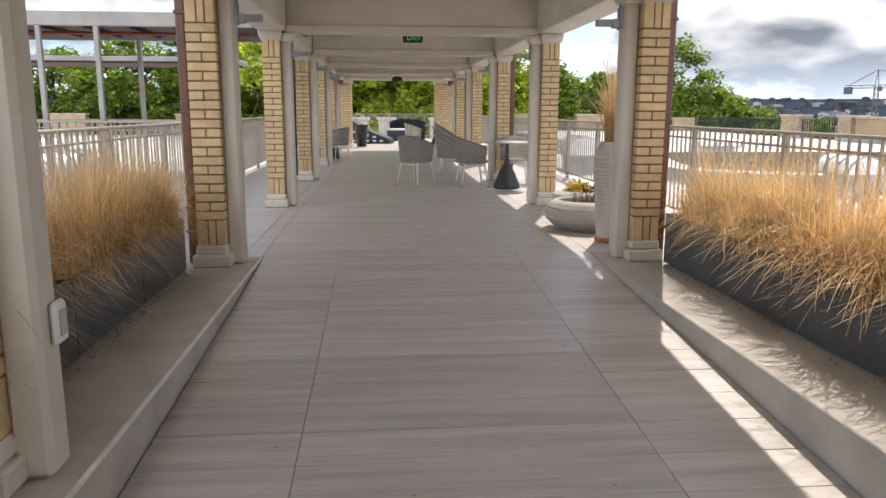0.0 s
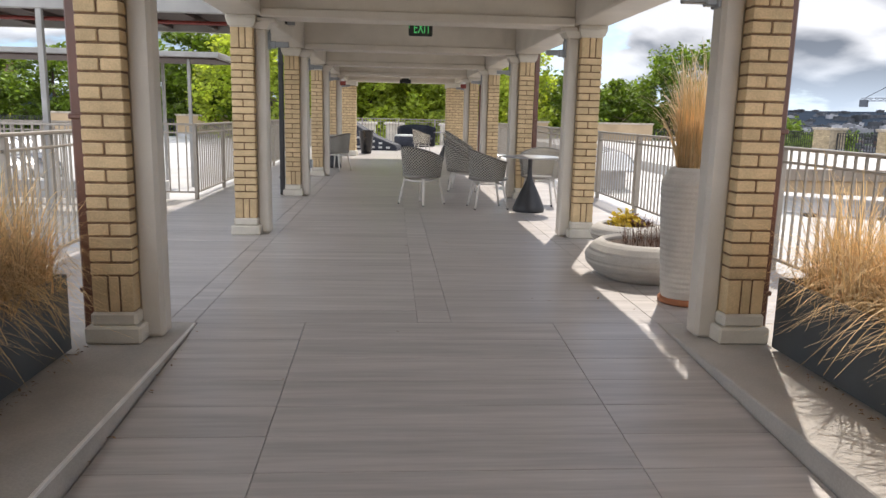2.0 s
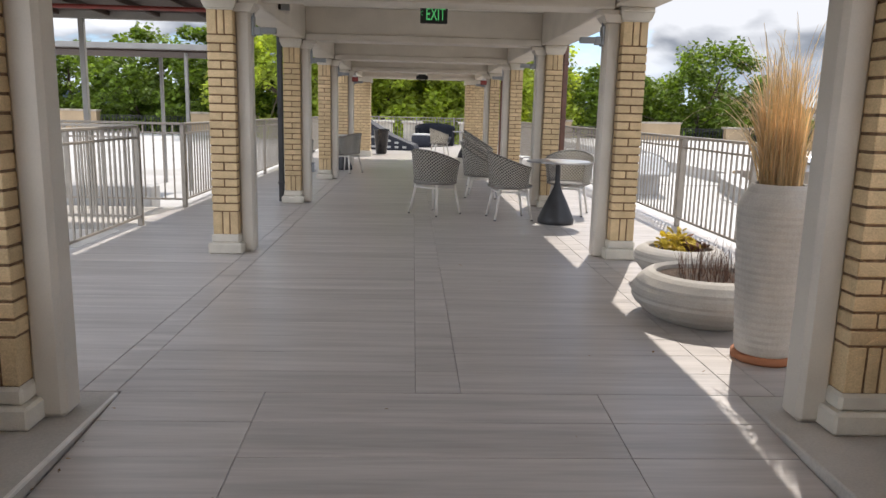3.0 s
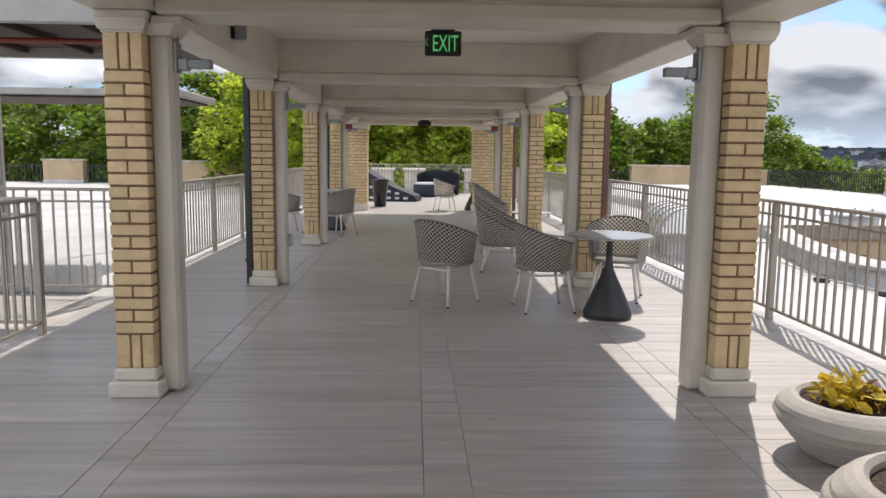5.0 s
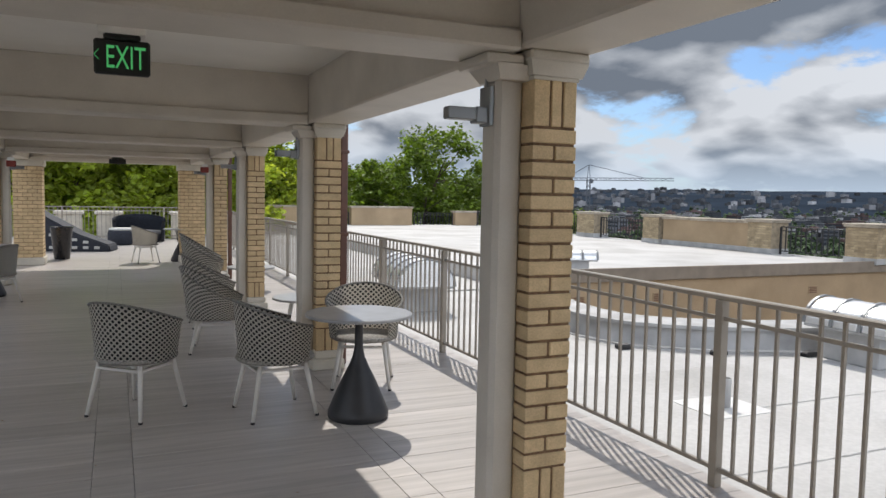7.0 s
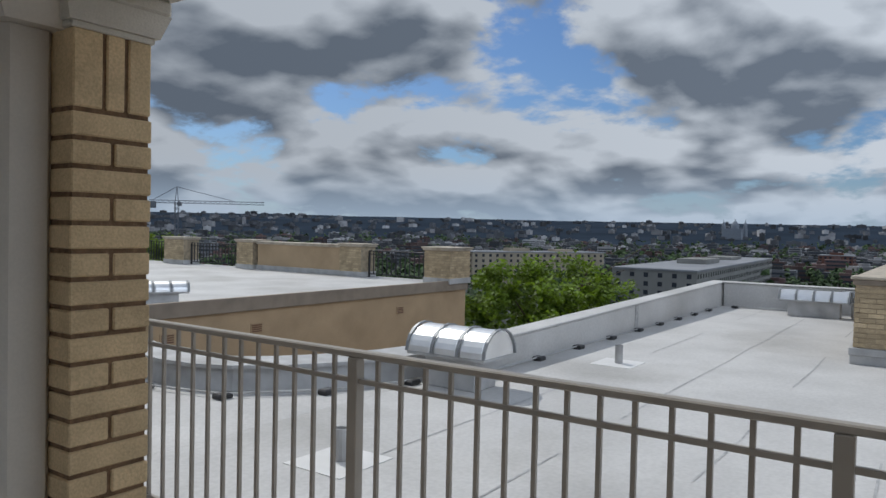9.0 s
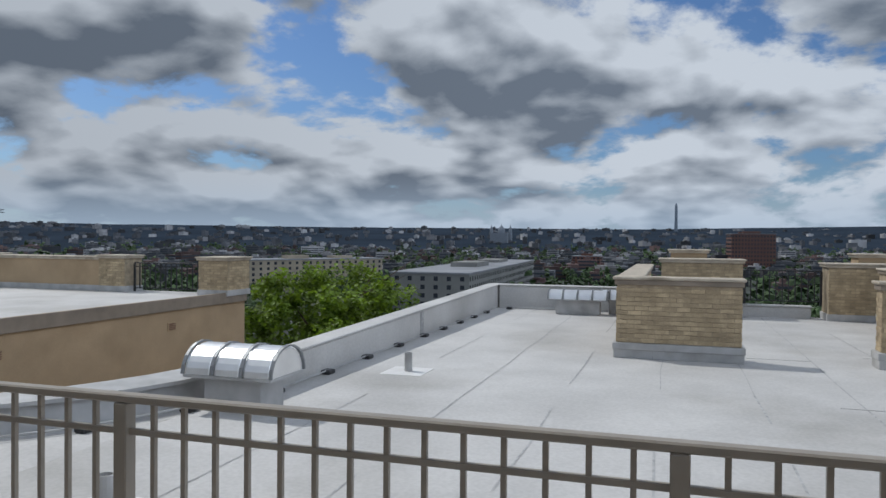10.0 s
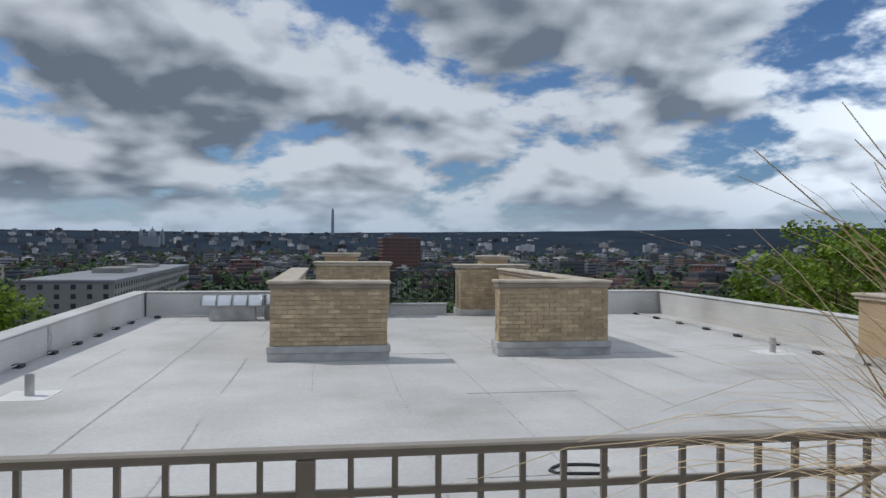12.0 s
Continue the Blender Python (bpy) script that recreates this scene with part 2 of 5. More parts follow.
def rod(bm, a, b, r0, r1=None, sides=8):
    a, b = Vector(a), Vector(b)
    turn = (b - a).to_track_quat("Z", "Y").to_matrix().to_4x4()
    bmesh.ops.create_cone(bm, cap_ends=True, segments=sides, radius1=r0, radius2=r0 if r1 is None else r1, depth=(b - a).length, matrix=Matrix.Translation((a + b) / 2) @ turn)
    return bm


def bar(bm, a, b, w, h):
    """A square bar from a to b."""
    a, b = Vector(a), Vector(b)
    turn = (b - a).to_track_quat("Z", "Y").to_matrix().to_4x4()
    bmesh.ops.create_cube(bm, size=1.0, matrix=Matrix.Translation((a + b) / 2) @ turn @ Matrix.Diagonal((w, h, (b - a).length, 1)))
    return bm


def lathe(bm, profile, sides=32, close=True, wobble=0.0):
    """A turned body round z from (radius, height) pairs."""
    rings = []
    for r, z in profile:
        rings.append([bm.verts.new((r * (1 + wobble * math.sin(3 * k * math.tau / sides + z * 9)) * math.cos(k * math.tau / sides), r * math.sin(k * math.tau / sides), z)) for k in range(sides)])
    for lo, hi in zip(rings, rings[1:]):
        for k in range(sides):
            bm.faces.new((lo[k], lo[(k + 1) % sides], hi[(k + 1) % sides], hi[k]))
    if close:
        bm.faces.new(rings[0][::-1])
        bm.faces.new(rings[-1])
    return bm


def structure(name, bm, material, label, category):
    return tagged(part(name, bm, material), label, category, kind="structure")

# ---- plan ----
X_L, X_R = 0.0, 3.82          # outer plinth faces of the two colonnades
Y0, PITCH, BAYS = 7.243, 3.646, 5
RAIL_L, RAIL_R = -1.13, 4.955
ROOF_Z = -0.22
END_Y = 34.5
RAMP_Y, SLOPE = 7.68, 0.06
CEIL_Z = 2.60
BEAM_Z = 2.195
KERB_L, KERB_R = 0.475, 3.33


# ---- ground, far below the roofs ----
bm = bmesh.new()
bmesh.ops.create_circle(bm, cap_ends=True, segments=64, radius=4600)
bmesh.ops.translate(bm, verts=bm.verts, vec=(0, 0, -34))
M_LAND = mat("hazy_wooded_city_ground", (0.045, 0.055, 0.045), 0.95, vary=0.4, scale=0.02, grain=0.3, grain_scale=0.08)
structure("ground", bm, M_LAND, "hazy wooded city ground far below the roof", "ground")

# ---- terrace slab, ramp bed, kerbs ----
bm = bmesh.new()
box(bm, RAIL_L - 0.12, RAIL_R + 0.12, RAMP_Y, END_Y + 0.3, -0.6, -0.012)
floor = structure("floor", bm, M_GROUT, "long roof terrace floor of grey wood-look planks", "floor")
bm = bmesh.new()
vs = [bm.verts.new(p) for p in ((KERB_L, -3.5, -SLOPE * (RAMP_Y + 3.5) - 0.012), (KERB_R, -3.5, -SLOPE * (RAMP_Y + 3.5) - 0.012), (KERB_R, RAMP_Y, -0.012), (KERB_L, RAMP_Y, -0.012))]
lo = [bm.verts.new((v.co.x, v.co.y, -1.2)) for v in vs]
bm.faces.new(vs)
bm.faces.new(lo[::-1])
for i in range(4):
    bm.faces.new((vs[i], lo[i], lo[(i + 1) % 4], vs[(i + 1) % 4]))
ramp = structure("ramp", bm, M_GROUT, "sloping ramp floor of grey wood-look planks", "ramp")
for name, x0, x1 in (("kerb_west", RAIL_L - 0.12, KERB_L - 0.002), ("kerb_east", KERB_R + 0.002, RAIL_R + 0.12)):
    bm = boxed(x0, x1, -3.5, RAMP_Y - 0.002, -1.2, -0.001, 0.006)
    structure(name, bm, M_KERB, "raised concrete kerb beside the ramp", "kerb")
structure("trim_west", boxed(KERB_L - 0.013, KERB_L + 0.004, -3.5, RAMP_Y - 0.03, -0.012, 0.004, 0.002), mat("pale_edge_trim", (0.70, 0.68, 0.64), 0.5), "pale metal edge trim of the kerb", "trim")

# ---- wing roofs of pale membrane ----
def slab(name, x0, x1, y0, y1, z1, z0, material, label, category):
    return structure(name, boxed(x0, x1, y0, y1, z0, z1), material, label, category)


WING_A = (0.1, 13.9)
WING_B0 = 21.0
FACADE_X = 22.3
slab("roof_east_wing", RAIL_R + 0.125, FACADE_X + 0.4, WING_A[0] - 0.4, WING_A[1] + 0.3, ROOF_Z, -9.0, M_ROOF, "flat roof of pale grey membrane with seams", "roof")
slab("roof_north_wing", 9.1, 20.75, WING_B0, 46.0, 0.05, -9.0, M_ROOF, "flat roof of pale grey membrane on the far wing", "roof")
slab("roof_link_north", RAIL_R + 0.125, 9.09, WING_B0, 46.0, ROOF_Z, -9.0, M_ROOF, "flat pale roof beside the terrace end", "roof")
slab("roof_west", -24.0, RAIL_L - 0.125, -6.0, 46.0, ROOF_Z, -9.0, M_ROOF, "flat pale roof west of the terrace", "roof")
slab("roof_south", RAIL_R + 0.125, 9.0, -12.0, WING_A[0] - 0.4, ROOF_Z, -9.0, M_ROOF, "flat pale roof south of the wing", "roof")
slab("end_wall", -2.0, 6.0, -6.0, -4.0, 3.2, -9.0, M_STUCCO, "plain stucco wall behind the ramp", "wall")

# ---- colonnade roof: ceiling, beams ----
X0R, X1R = X_L - 0.02, X_R + 0.02
YS, YE = -4.0, Y0 + 5 * PITCH + 0.75
structure("ceiling", boxed(X0R + 0.3, X1R - 0.3, YS, YE, CEIL_Z, CEIL_Z + 0.05), M_CEIL, "smooth greige ceiling of the colonnade", "ceiling")
structure("roof_slab", boxed(X0R - 0.18, X1R + 0.18, YS - 0.2, YE + 0.2, CEIL_Z + 0.052, CEIL_Z + 0.30, 0.02), M_PAINT, "painted roof slab edge of the colonnade", "roof")
for name, xa, xb in (("beam_west", X0R, X0R + 0.36), ("beam_east", X1R - 0.36, X1R)):
    structure(name, boxed(xa, xb, YS, YE, BEAM_Z, CEIL_Z + 0.05, 0.012), M_PAINT, "long painted beam over the columns", "beam")
for k in range(-2, BAYS + 1):
    yb = Y0 + k * PITCH + 0.02
    bm = bmesh.new()
    box(bm, X0R + 0.362, X1R - 0.362, yb, yb + 0.30, BEAM_Z + 0.07, CEIL_Z - 0.002)
    box(bm, X0R + 0.362, X1R - 0.362, yb - 0.035, yb + 0.335, BEAM_Z - 0.02, BEAM_Z + 0.068, 0.012)
    structure("beam_cross", bm, M_PAINT, "painted cross beam with a rounded lower lip", "beam")

# ---- columns: brick pier with plinth and cap, and a steel post beside it ----
COURSE, BRICK_W, BRICK_D = 0.070, 0.222, 0.222


def brick_mesh(w, d, h):
    bm = boxed(-w / 2, w / 2, -d / 2, d / 2, 0, h, 0.004)
    return mesh_of(bm, "brick", M_BRICK)


GAP = 0.011
B_LONG = brick_mesh(BRICK_W, BRICK_D / 2 - GAP / 2, COURSE - GAP)
B_HALF = brick_mesh(BRICK_W / 2 - GAP / 2, BRICK_D, COURSE - GAP)
SOLDIER = [(0.078, -0.0685), (0.050, 0.0065), (0.065, 0.075)]
B_SOLD = [brick_mesh(w, BRICK_D, 0.195) for w, _ in SOLDIER]


def column(y, side):
    """side -1: west row, +1: east row. The post stands on the inner side."""
    s = -side
    xc = X_L + 0.145 if side < 0 else X_R - 0.145
    yc = y + 0.145
    ob = base("column", pose(xc, yc, 0), "yellow brick pier with pale plinth and greige steel post", "column", "columns of the colonnade")
    bm = boxed(-0.150, 0.150, -0.150, 0.150, 0, 0.098, 0.012)
    box(bm, -0.123, 0.123, -0.123, 0.123, 0.096, 0.172, 0.014)
    part("plinth", bm, M_STONE, ob, "pale cast stone plinth")
    c = BRICK_W / 2 - 0.007
    core = part("mortar_core", boxed(-c, c, -c, c, 0.170, 2.078), M_MORTAR, ob, "brown mortar joints")
    bm = bmesh.new()
    box(bm, -0.116, 0.116, -0.116, 0.116, 2.074, 2.092, 0.004)
    made = bmesh.ops.create_cube(bm, size=1, matrix=Matrix.Translation((0, 0, 2.12)) @ Matrix.Diagonal((0.29, 0.29, 0.06, 1)))
    for v in made["verts"]:
        if v.co.z < 2.11:
            v.co.x *= 0.86
            v.co.y *= 0.86
    box(bm, -0.148, 0.148, -0.148, 0.148, 2.148, BEAM_Z + 0.001, 0.01)
    part("cap", bm, M_STONE, ob, "pale cast stone cap")
    # steel post with a flared cap
    px = s * 0.168
    bm = boxed(px - 0.068, px + 0.068, -0.02, 0.13, 0, 2.09, 0.022)
    part("post", bm, M_PAINT, ob, "greige painted square steel post")
    bm = bmesh.new()
    made = bmesh.ops.create_cube(bm, size=1, matrix=Matrix.Translation((px, 0.03, 2.10)) @ Matrix.Diagonal((0.23, 0.27, 0.06, 1)))
    for v in made["verts"]:
        if v.co.z < 2.1:
            v.co.x = px + (v.co.x - px) * 0.7
            v.co.y = 0.03 + (v.co.y - 0.03) * 0.72
    box(bm, min(s * 0.15, px + s * 0.16), max(s * 0.15, px + s * 0.16), -0.10, 0.19, 2.128, BEAM_Z - 0.022, 0.008)
    part("post_cap", bm, M_PAINT, ob)
    for row, (me, (w, x)) in enumerate(zip(B_SOLD, SOLDIER)):
        for zz in (0.174, 1.880):
            b = new("brick", me)
            b.parent, b.location = ob, (x, 0, zz)
    n = 21
    step = (1.880 - 0.174 - 0.195 - GAP) / n
    for k in range(n):
        zz = 0.174 + 0.195 + GAP + k * step
        for j in (-1, 1):
            if k % 2 == 0:
                b = new("brick", B_LONG)
                b.parent, b.location = ob, (random.uniform(-.002, .002), j * (BRICK_D / 4 + GAP / 4), zz)
            else:
                b = new("brick", B_HALF)
                b.parent, b.location = ob, (j * (BRICK_W / 4 + GAP / 4), random.uniform(-.002, .002), zz)
    return ob


for k in range(-1, BAYS):
    for side in (-1, 1):
        column(Y0 + k * PITCH + (0.10 if k < 0 else 0.0), side)


def end_pier(xa, xb, y):
    ob = base("brick_pier", pose((xa + xb) / 2, y, 0), "wide yellow brick pier at the terrace end", "pier", "piers at the end")
    w = (xb - xa) / 2
    part("plinth", boxed(-w - 0.03, w + 0.03, -0.33, 0.33, 0, 0.16, 0.012), M_STONE, ob, "pale cast stone plinth")
    part("mortar_core", boxed(-w + 0.008, w - 0.008, -0.292, 0.292, 0.158, 2.06), M_MORTAR, ob, "brown mortar joints")
    part("cap", boxed(-w - 0.03, w + 0.03, -0.33, 0.33, 2.06, BEAM_Z + 0.0, 0.012), M_STONE, ob, "pale cast stone cap")
    third = 2 * w / 3
    full = brick_mesh(third - 0.008, 0.30 - 0.006, 0.068)
    half = brick_mesh(third / 2 - 0.008, 0.30 - 0.006, 0.068)
    for k in range(24):
        zz = 0.164 + k * 0.079
        if k % 2:
            row = [(-w + third / 4, half), (-third / 2, full), (third / 2, full), (w - third / 4, half)]
        else:
            row = [(-third, full), (0.0, full), (third, full)]
        for x, me in row:
            for j in (-1, 1):
                b = new("brick", me)
                b.parent, b.location = ob, (x, j * 0.15, zz)
    return ob


end_pier(X_L + 0.02, X_L + 0.56, Y0 + 5 * PITCH + 0.35)
end_pier(X_R - 0.56, X_R - 0.02, Y0 + 5 * PITCH + 0.35)


# ---- railings ----
def railing(x0, y0, x1, y1, label, posts=1.8, height=1.07, material=M_RAIL, gap=0.123, second=0.12, z=0.0, thin=0.0085, foot=0.09, group="terrace railings"):
    """Top rail, second rail, bottom rail, posts and balusters from one point to another."""
    a, b = Vector((x0, y0, 0)), Vector((x1, y1, 0))
    length = (b - a).length
    ang = math.degrees(math.atan2(y1 - y0, x1 - x0))
    ob = base("railing", pose(x0, y0, z, 0, 0, ang), label, "railing", group)
    part("top_rail", boxed(0, length, -0.025, 0.025, height - 0.03, height, 0.006), material, ob)
    part("second_rail", boxed(0, length, -0.011, 0.011, height - second - 0.022, height - second, 0.003), material, ob)
    part("bottom_rail", boxed(0, length, -0.013, 0.013, foot, foot + 0.025, 0.003), material, ob)
    n = max(1, round(length / posts))
    pm = mesh_of(boxed(-0.027, 0.027, -0.027, 0.027, 0, height - 0.031, 0.004), "post", material)
    bm = boxed(-thin, thin, -thin, thin, foot + 0.024, height - 0.031)
    bal = mesh_of(bm, "baluster", material)
    for k in range(n + 1):
        p = new("post", pm)
        p.parent, p.location = ob, (length * k / n, 0, 0)
    per = max(1, round(length / n / gap))
    for k in range(n):
        for i in range(1, per):
            p = new("baluster", bal)
            p.parent, p.location = ob, (length * (k + i / per) / n, 0, 0)
    return ob


railing(RAIL_R, 9.352 - 1.845 * 5, RAIL_R, 9.352 + 1.845 * 6, "beige painted metal railing along the terrace edge")
railing(RAIL_R, 9.352 + 1.845 * 6, RAIL_R, END_Y, "beige painted metal railing along the far terrace edge")
railing(RAIL_L, 13.95, RAIL_L, END_Y, "beige painted metal railing on the west edge", posts=1.75)
railing(RAIL_L, -2.0, RAIL_L, 12.4, "beige painted metal railing beside the grass planters", posts=1.8)
railing(RAIL_L, END_Y, RAIL_R, END_Y, "beige painted metal railing across the terrace end", posts=1.5)

# ---- parapets, chimneys and vents of the wing roofs ----
def parapet(x0, x1, y0, y1, top, label="low pale membrane-covered parapet with a flat cap"):
    bm = boxed(x0, x1, y0, y1, ROOF_Z - 0.3, top - 0.03, 0.02)
    box(bm, x0 - 0.03, x1 + 0.03, y0 - 0.03, y1 + 0.03, top - 0.032, top, 0.012)
    return structure("parapet", bm, M_ROOF, label, "parapet")


PAR = 0.42
north = parapet(10.16, FACADE_X + 0.35, WING_A[1], WING_A[1] + 0.3, PAR)
for v in north.data.vertices:
    if v.co.x < 11 and v.co.z > 0:
        v.co.z -= 0.23
for y0, y1 in ((WING_A[0] - 0.25, 4.55), (6.15, 8.45), (10.45, WING_A[1] - 0.04)):
    parapet(FACADE_X + 0.02, FACADE_X + 0.35, y0, y1, PAR if y0 != 6.15 else 0.08)
parapet(9.0, FACADE_X - 0.04, WING_A[0] - 0.3, WING_A[0], PAR)
structure("expansion_joint", boxed(15.9, 16.06, WING_A[1] - 0.012, WING_A[1] - 0.002, ROOF_Z + 0.05, PAR - 0.17), M_SEAM, "dark joint strip in the parapet", "joint")


CURB = [(10.0, 14.36), (9.5, 14.46), (9.0, 14.64), (8.55, 14.86), (8.15, 15.14), (7.82, 15.48), (7.62, 15.9), (7.56, 16.4), (7.62, 17.0), (7.78, 17.8), (8.0, 18.7), (8.3, 19.8), (8.7, 20.79)]


def bowed_wall():
    """Roof between the wings, and the low curb that curves along the edge of the court."""
    bm = bmesh.new()
    rim = [(RAIL_R + 0.125, 20.79), (RAIL_R + 0.125, WING_A[1] + 0.302), (10.0, WING_A[1] + 0.302)] + CURB
    top = [bm.verts.new((x, y, ROOF_Z)) for x, y in rim]
    low_ring = [bm.verts.new((x, y, -9.0)) for x, y in rim]
    bm.faces.new(top)
    for k in range(len(rim)):
        n = (k + 1) % len(rim)
        bm.faces.new((top[k], low_ring[k], low_ring[n], top[n]))
    bmesh.ops.recalc_face_normals(bm, faces=bm.faces)
    structure("roof_link", bm, M_ROOF, "flat roof strip between the two wings", "roof")
    bm = bmesh.new()
    prev = None
    for k, (x, y) in enumerate(CURB):
        a, b = CURB[max(0, k - 1)], CURB[min(len(CURB) - 1, k + 1)]
        way = Vector((b[0] - a[0], b[1] - a[1])).normalized()
        ox, oy = way.y, -way.x
        prof = ((0.0, ROOF_Z + 0.002), (0.04, 0.03), (-0.02, 0.03), (-0.02, 0.07), (0.46, 0.09), (0.46, 0.03), (0.40, 0.03), (0.40, -3.0))
        ring = [bm.verts.new((x + ox * w, y + oy * w, z)) for w, z in prof]
        if prev:
            for i in range(len(prof) - 1):
                bm.faces.new((prev[i], prev[i + 1], ring[i + 1], ring[i]))
        prev = ring
    bmesh.ops.recalc_face_normals(bm, faces=bm.faces)
    return structure("parapet_bowed", bm, M_FLASH, "low curved grey curb with a flat cap at the court edge", "parapet")


bowed_wall()
TANY = 21.0
structure("wall_court", boxed(9.1, 20.75, TANY - 0.2, TANY - 0.002, -9, 0.13, 0.02), M_STUCCO, "tan stucco wall across the court", "wall")
M_BROWNCAP = mat("brown_coping", (0.25, 0.205, 0.16), 0.6, vary=0.15, scale=2, stain=0.3)
structure("trim_court", boxed(9.08, 20.75, TANY - 0.27, TANY - 0.203, -0.14, 0.15, 0.01), M_BROWNCAP, "brown metal coping along the stucco wall", "coping")
structure("wall_wing", boxed(9.1, FACADE_X + 0.5, WING_A[1] + 0.302, WING_A[1] + 0.42, -9, ROOF_Z - 0.3), M_STUCCO, "tan stucco wall below the parapet", "wall")


def grille(x):
    ob = base("wall_vent", pose(x, TANY - 0.2, -0.62), "small brown vent grille in the stucco wall", "vent", "wall vents")
    part("frame", boxed(-0.16, 0.16, -0.015, 0, 0, 0.2, 0.004), M_STUCCO, ob)
    me = mesh_of(boxed(-0.13, 0.13, -0.02, -0.016, 0, 0.022), "slat", M_PIPE)
    for k in range(4):
        s = new("slat", me)
        s.parent, s.location = ob, (0, 0, 0.025 + k * 0.042)


for gx in (10.7, 12.8, 17.6):
    grille(gx)


def brick_box(bm, x0, x1, y0, y1, z0, z1, course=0.072, length=0.21, joint=0.012, face="-x", rng=None):
    """Rows of separate bricks over one face of a block."""
    rng = rng or random.Random(4)
    n = int((z1 - z0) / course)
    a0, a1 = (y0, y1) if face in ("-x", "+x") else (x0, x1)
    for k in range(n):
        p = a0 - (length / 2 if k % 2 else 0)
        while p < a1 - 0.02:
            s, e = max(a0, p), min(a1, p + length - joint)
            out = rng.uniform(0.006, 0.014)
            if e - s > 0.03:
                if face == "-x":
                    box(bm, x0 - out, x0 + 0.01, s, e, z0 + k * course, z0 + (k + 1) * course - joint)
                elif face == "+y":
                    box(bm, s, e, y1 - 0.01, y1 + out, z0 + k * course, z0 + (k + 1) * course - joint)
                else:
                    box(bm, s, e, y0 - out, y0 + 0.01, z0 + k * course, z0 + (k + 1) * course - joint)
            p += length


def low_wall(x0, x1, y0, y1, top, faces, label):
    """A free-standing brick roof wall with a stone coping and flashing round its foot."""
    ob = base("brick_wall", pose(0, 0, 0), label, "roof wall", "brick walls on the roof")
    z0, zb = ROOF_Z, 0.02
    part("masonry", boxed(x0, x1, y0, y1, z0, top - 0.13), M_SHAFT_MORTAR, ob, "dusty mortar behind the bricks")
    rng = random.Random(int(y0 * 10))
    for face in faces:
        bm = bmesh.new()
        brick_box(bm, x0, x1, y0, y1, zb + 0.012, top - 0.135, face=face, rng=rng)
        tagged(part("bricks", bm, M_OLDBRICK_I, ob, "courses of weathered tan brick"), kind="stuff")
    o = 0.035
    part("coping_bed", boxed(x0 - o, x1 + o, y0 - o, y1 + o, top - 0.13, top - 0.045, 0.01), M_BROWNCAP, ob, "dark-stained stone bed")
    part("coping", boxed(x0 - o - 0.03, x1 + o + 0.03, y0 - o - 0.03, y1 + o + 0.03, top - 0.047, top, 0.012), M_COPING, ob, "weathered stone coping")
    part("flashing", boxed(x0 - 0.045, x1 + 0.045, y0 - 0.045, y1 + 0.045, z0, -0.085, 0.006), M_FLASH, ob, "grey metal flashing")
    part("flashing_cap", boxed(x0 - 0.06, x1 + 0.06, y0 - 0.06, y1 + 0.06, -0.087, zb, 0.006), M_FLASH, ob, "grey flashing cap strip")
    me = mesh_of(boxed(-0.004, 0.004, -0.004, 0.004, z0 + 0.005, -0.09), "lap", M_SEAM)
    for f in (0.28, 0.7):
        q = new("flashing_lap", me)
        q.parent, q.location = ob, (x0 - 0.047, y0 + (y1 - y0) * f, 0)
    return ob


M_SHAFT_MORTAR = mat("shaft_mortar", (0.38, 0.30, 0.205), 0.95, vary=0.2, scale=8)
M_OLDBRICK_I = mat("old_tan_brick_courses", (0.47, 0.37, 0.235), 0.9, vary=0.15, scale=5, grain=0.2, grain_scale=60, bump=0.25, bump_scale=80, random_tone=0.20, island=True, stain=0.25, stain_scale=1.5)
WALL = "tan brick roof wall with weathered stone coping"
low_wall(14.72, 15.04, 8.36, 10.20, 1.06, ("-x", "+y", "-y"), WALL)
low_wall(14.90, 15.22, 4.54, 6.44, 1.06, ("-x", "+y", "-y"), WALL)
low_wall(15.16, 21.6, 9.86, 10.16, 1.06, ("+y",), "long tan brick roof wall running to the facade")
low_wall(15.34, 21.6, 4.58, 4.88, 1.06, ("-y",), "long tan brick roof wall running to the facade")


def pier(name, x0, x1, y0, y1, top, label="tan brick parapet pier with stone coping", z0=ROOF_Z, face=("-x",)):
    ob = base(name, pose(0, 0, 0), label, "pier", "roof edge piers")
    part("masonry", boxed(x0, x1, y0, y1, z0, top - 0.1), M_STUCCO if not face else mat("pier_mortar", (0.32, 0.26, 0.18), 0.95, vary=0.2, scale=8), ob)
    for f in face:
        bm = bmesh.new()
        brick_box(bm, x0, x1, y0, y1, z0 + 0.15, top - 0.1, face=f)
        tagged(part("bricks", bm, M_OLDBRICK_I, ob, "courses of weathered tan brick"), kind="stuff")
    bm = boxed(x0 - 0.05, x1 + 0.05, y0 - 0.05, y1 + 0.05, top - 0.1, top - 0.04, 0.008)
    box(bm, x0 - 0.08, x1 + 0.08, y0 - 0.08, y1 + 0.08, top - 0.042, top, 0.01)
    part("coping", bm, M_COPING, ob, "stone coping")
    part("flashing", boxed(x0 - 0.03, x1 + 0.03, y0 - 0.03, y1 + 0.03, z0, z0 + 0.16, 0.006), M_FLASH, ob)
    return ob


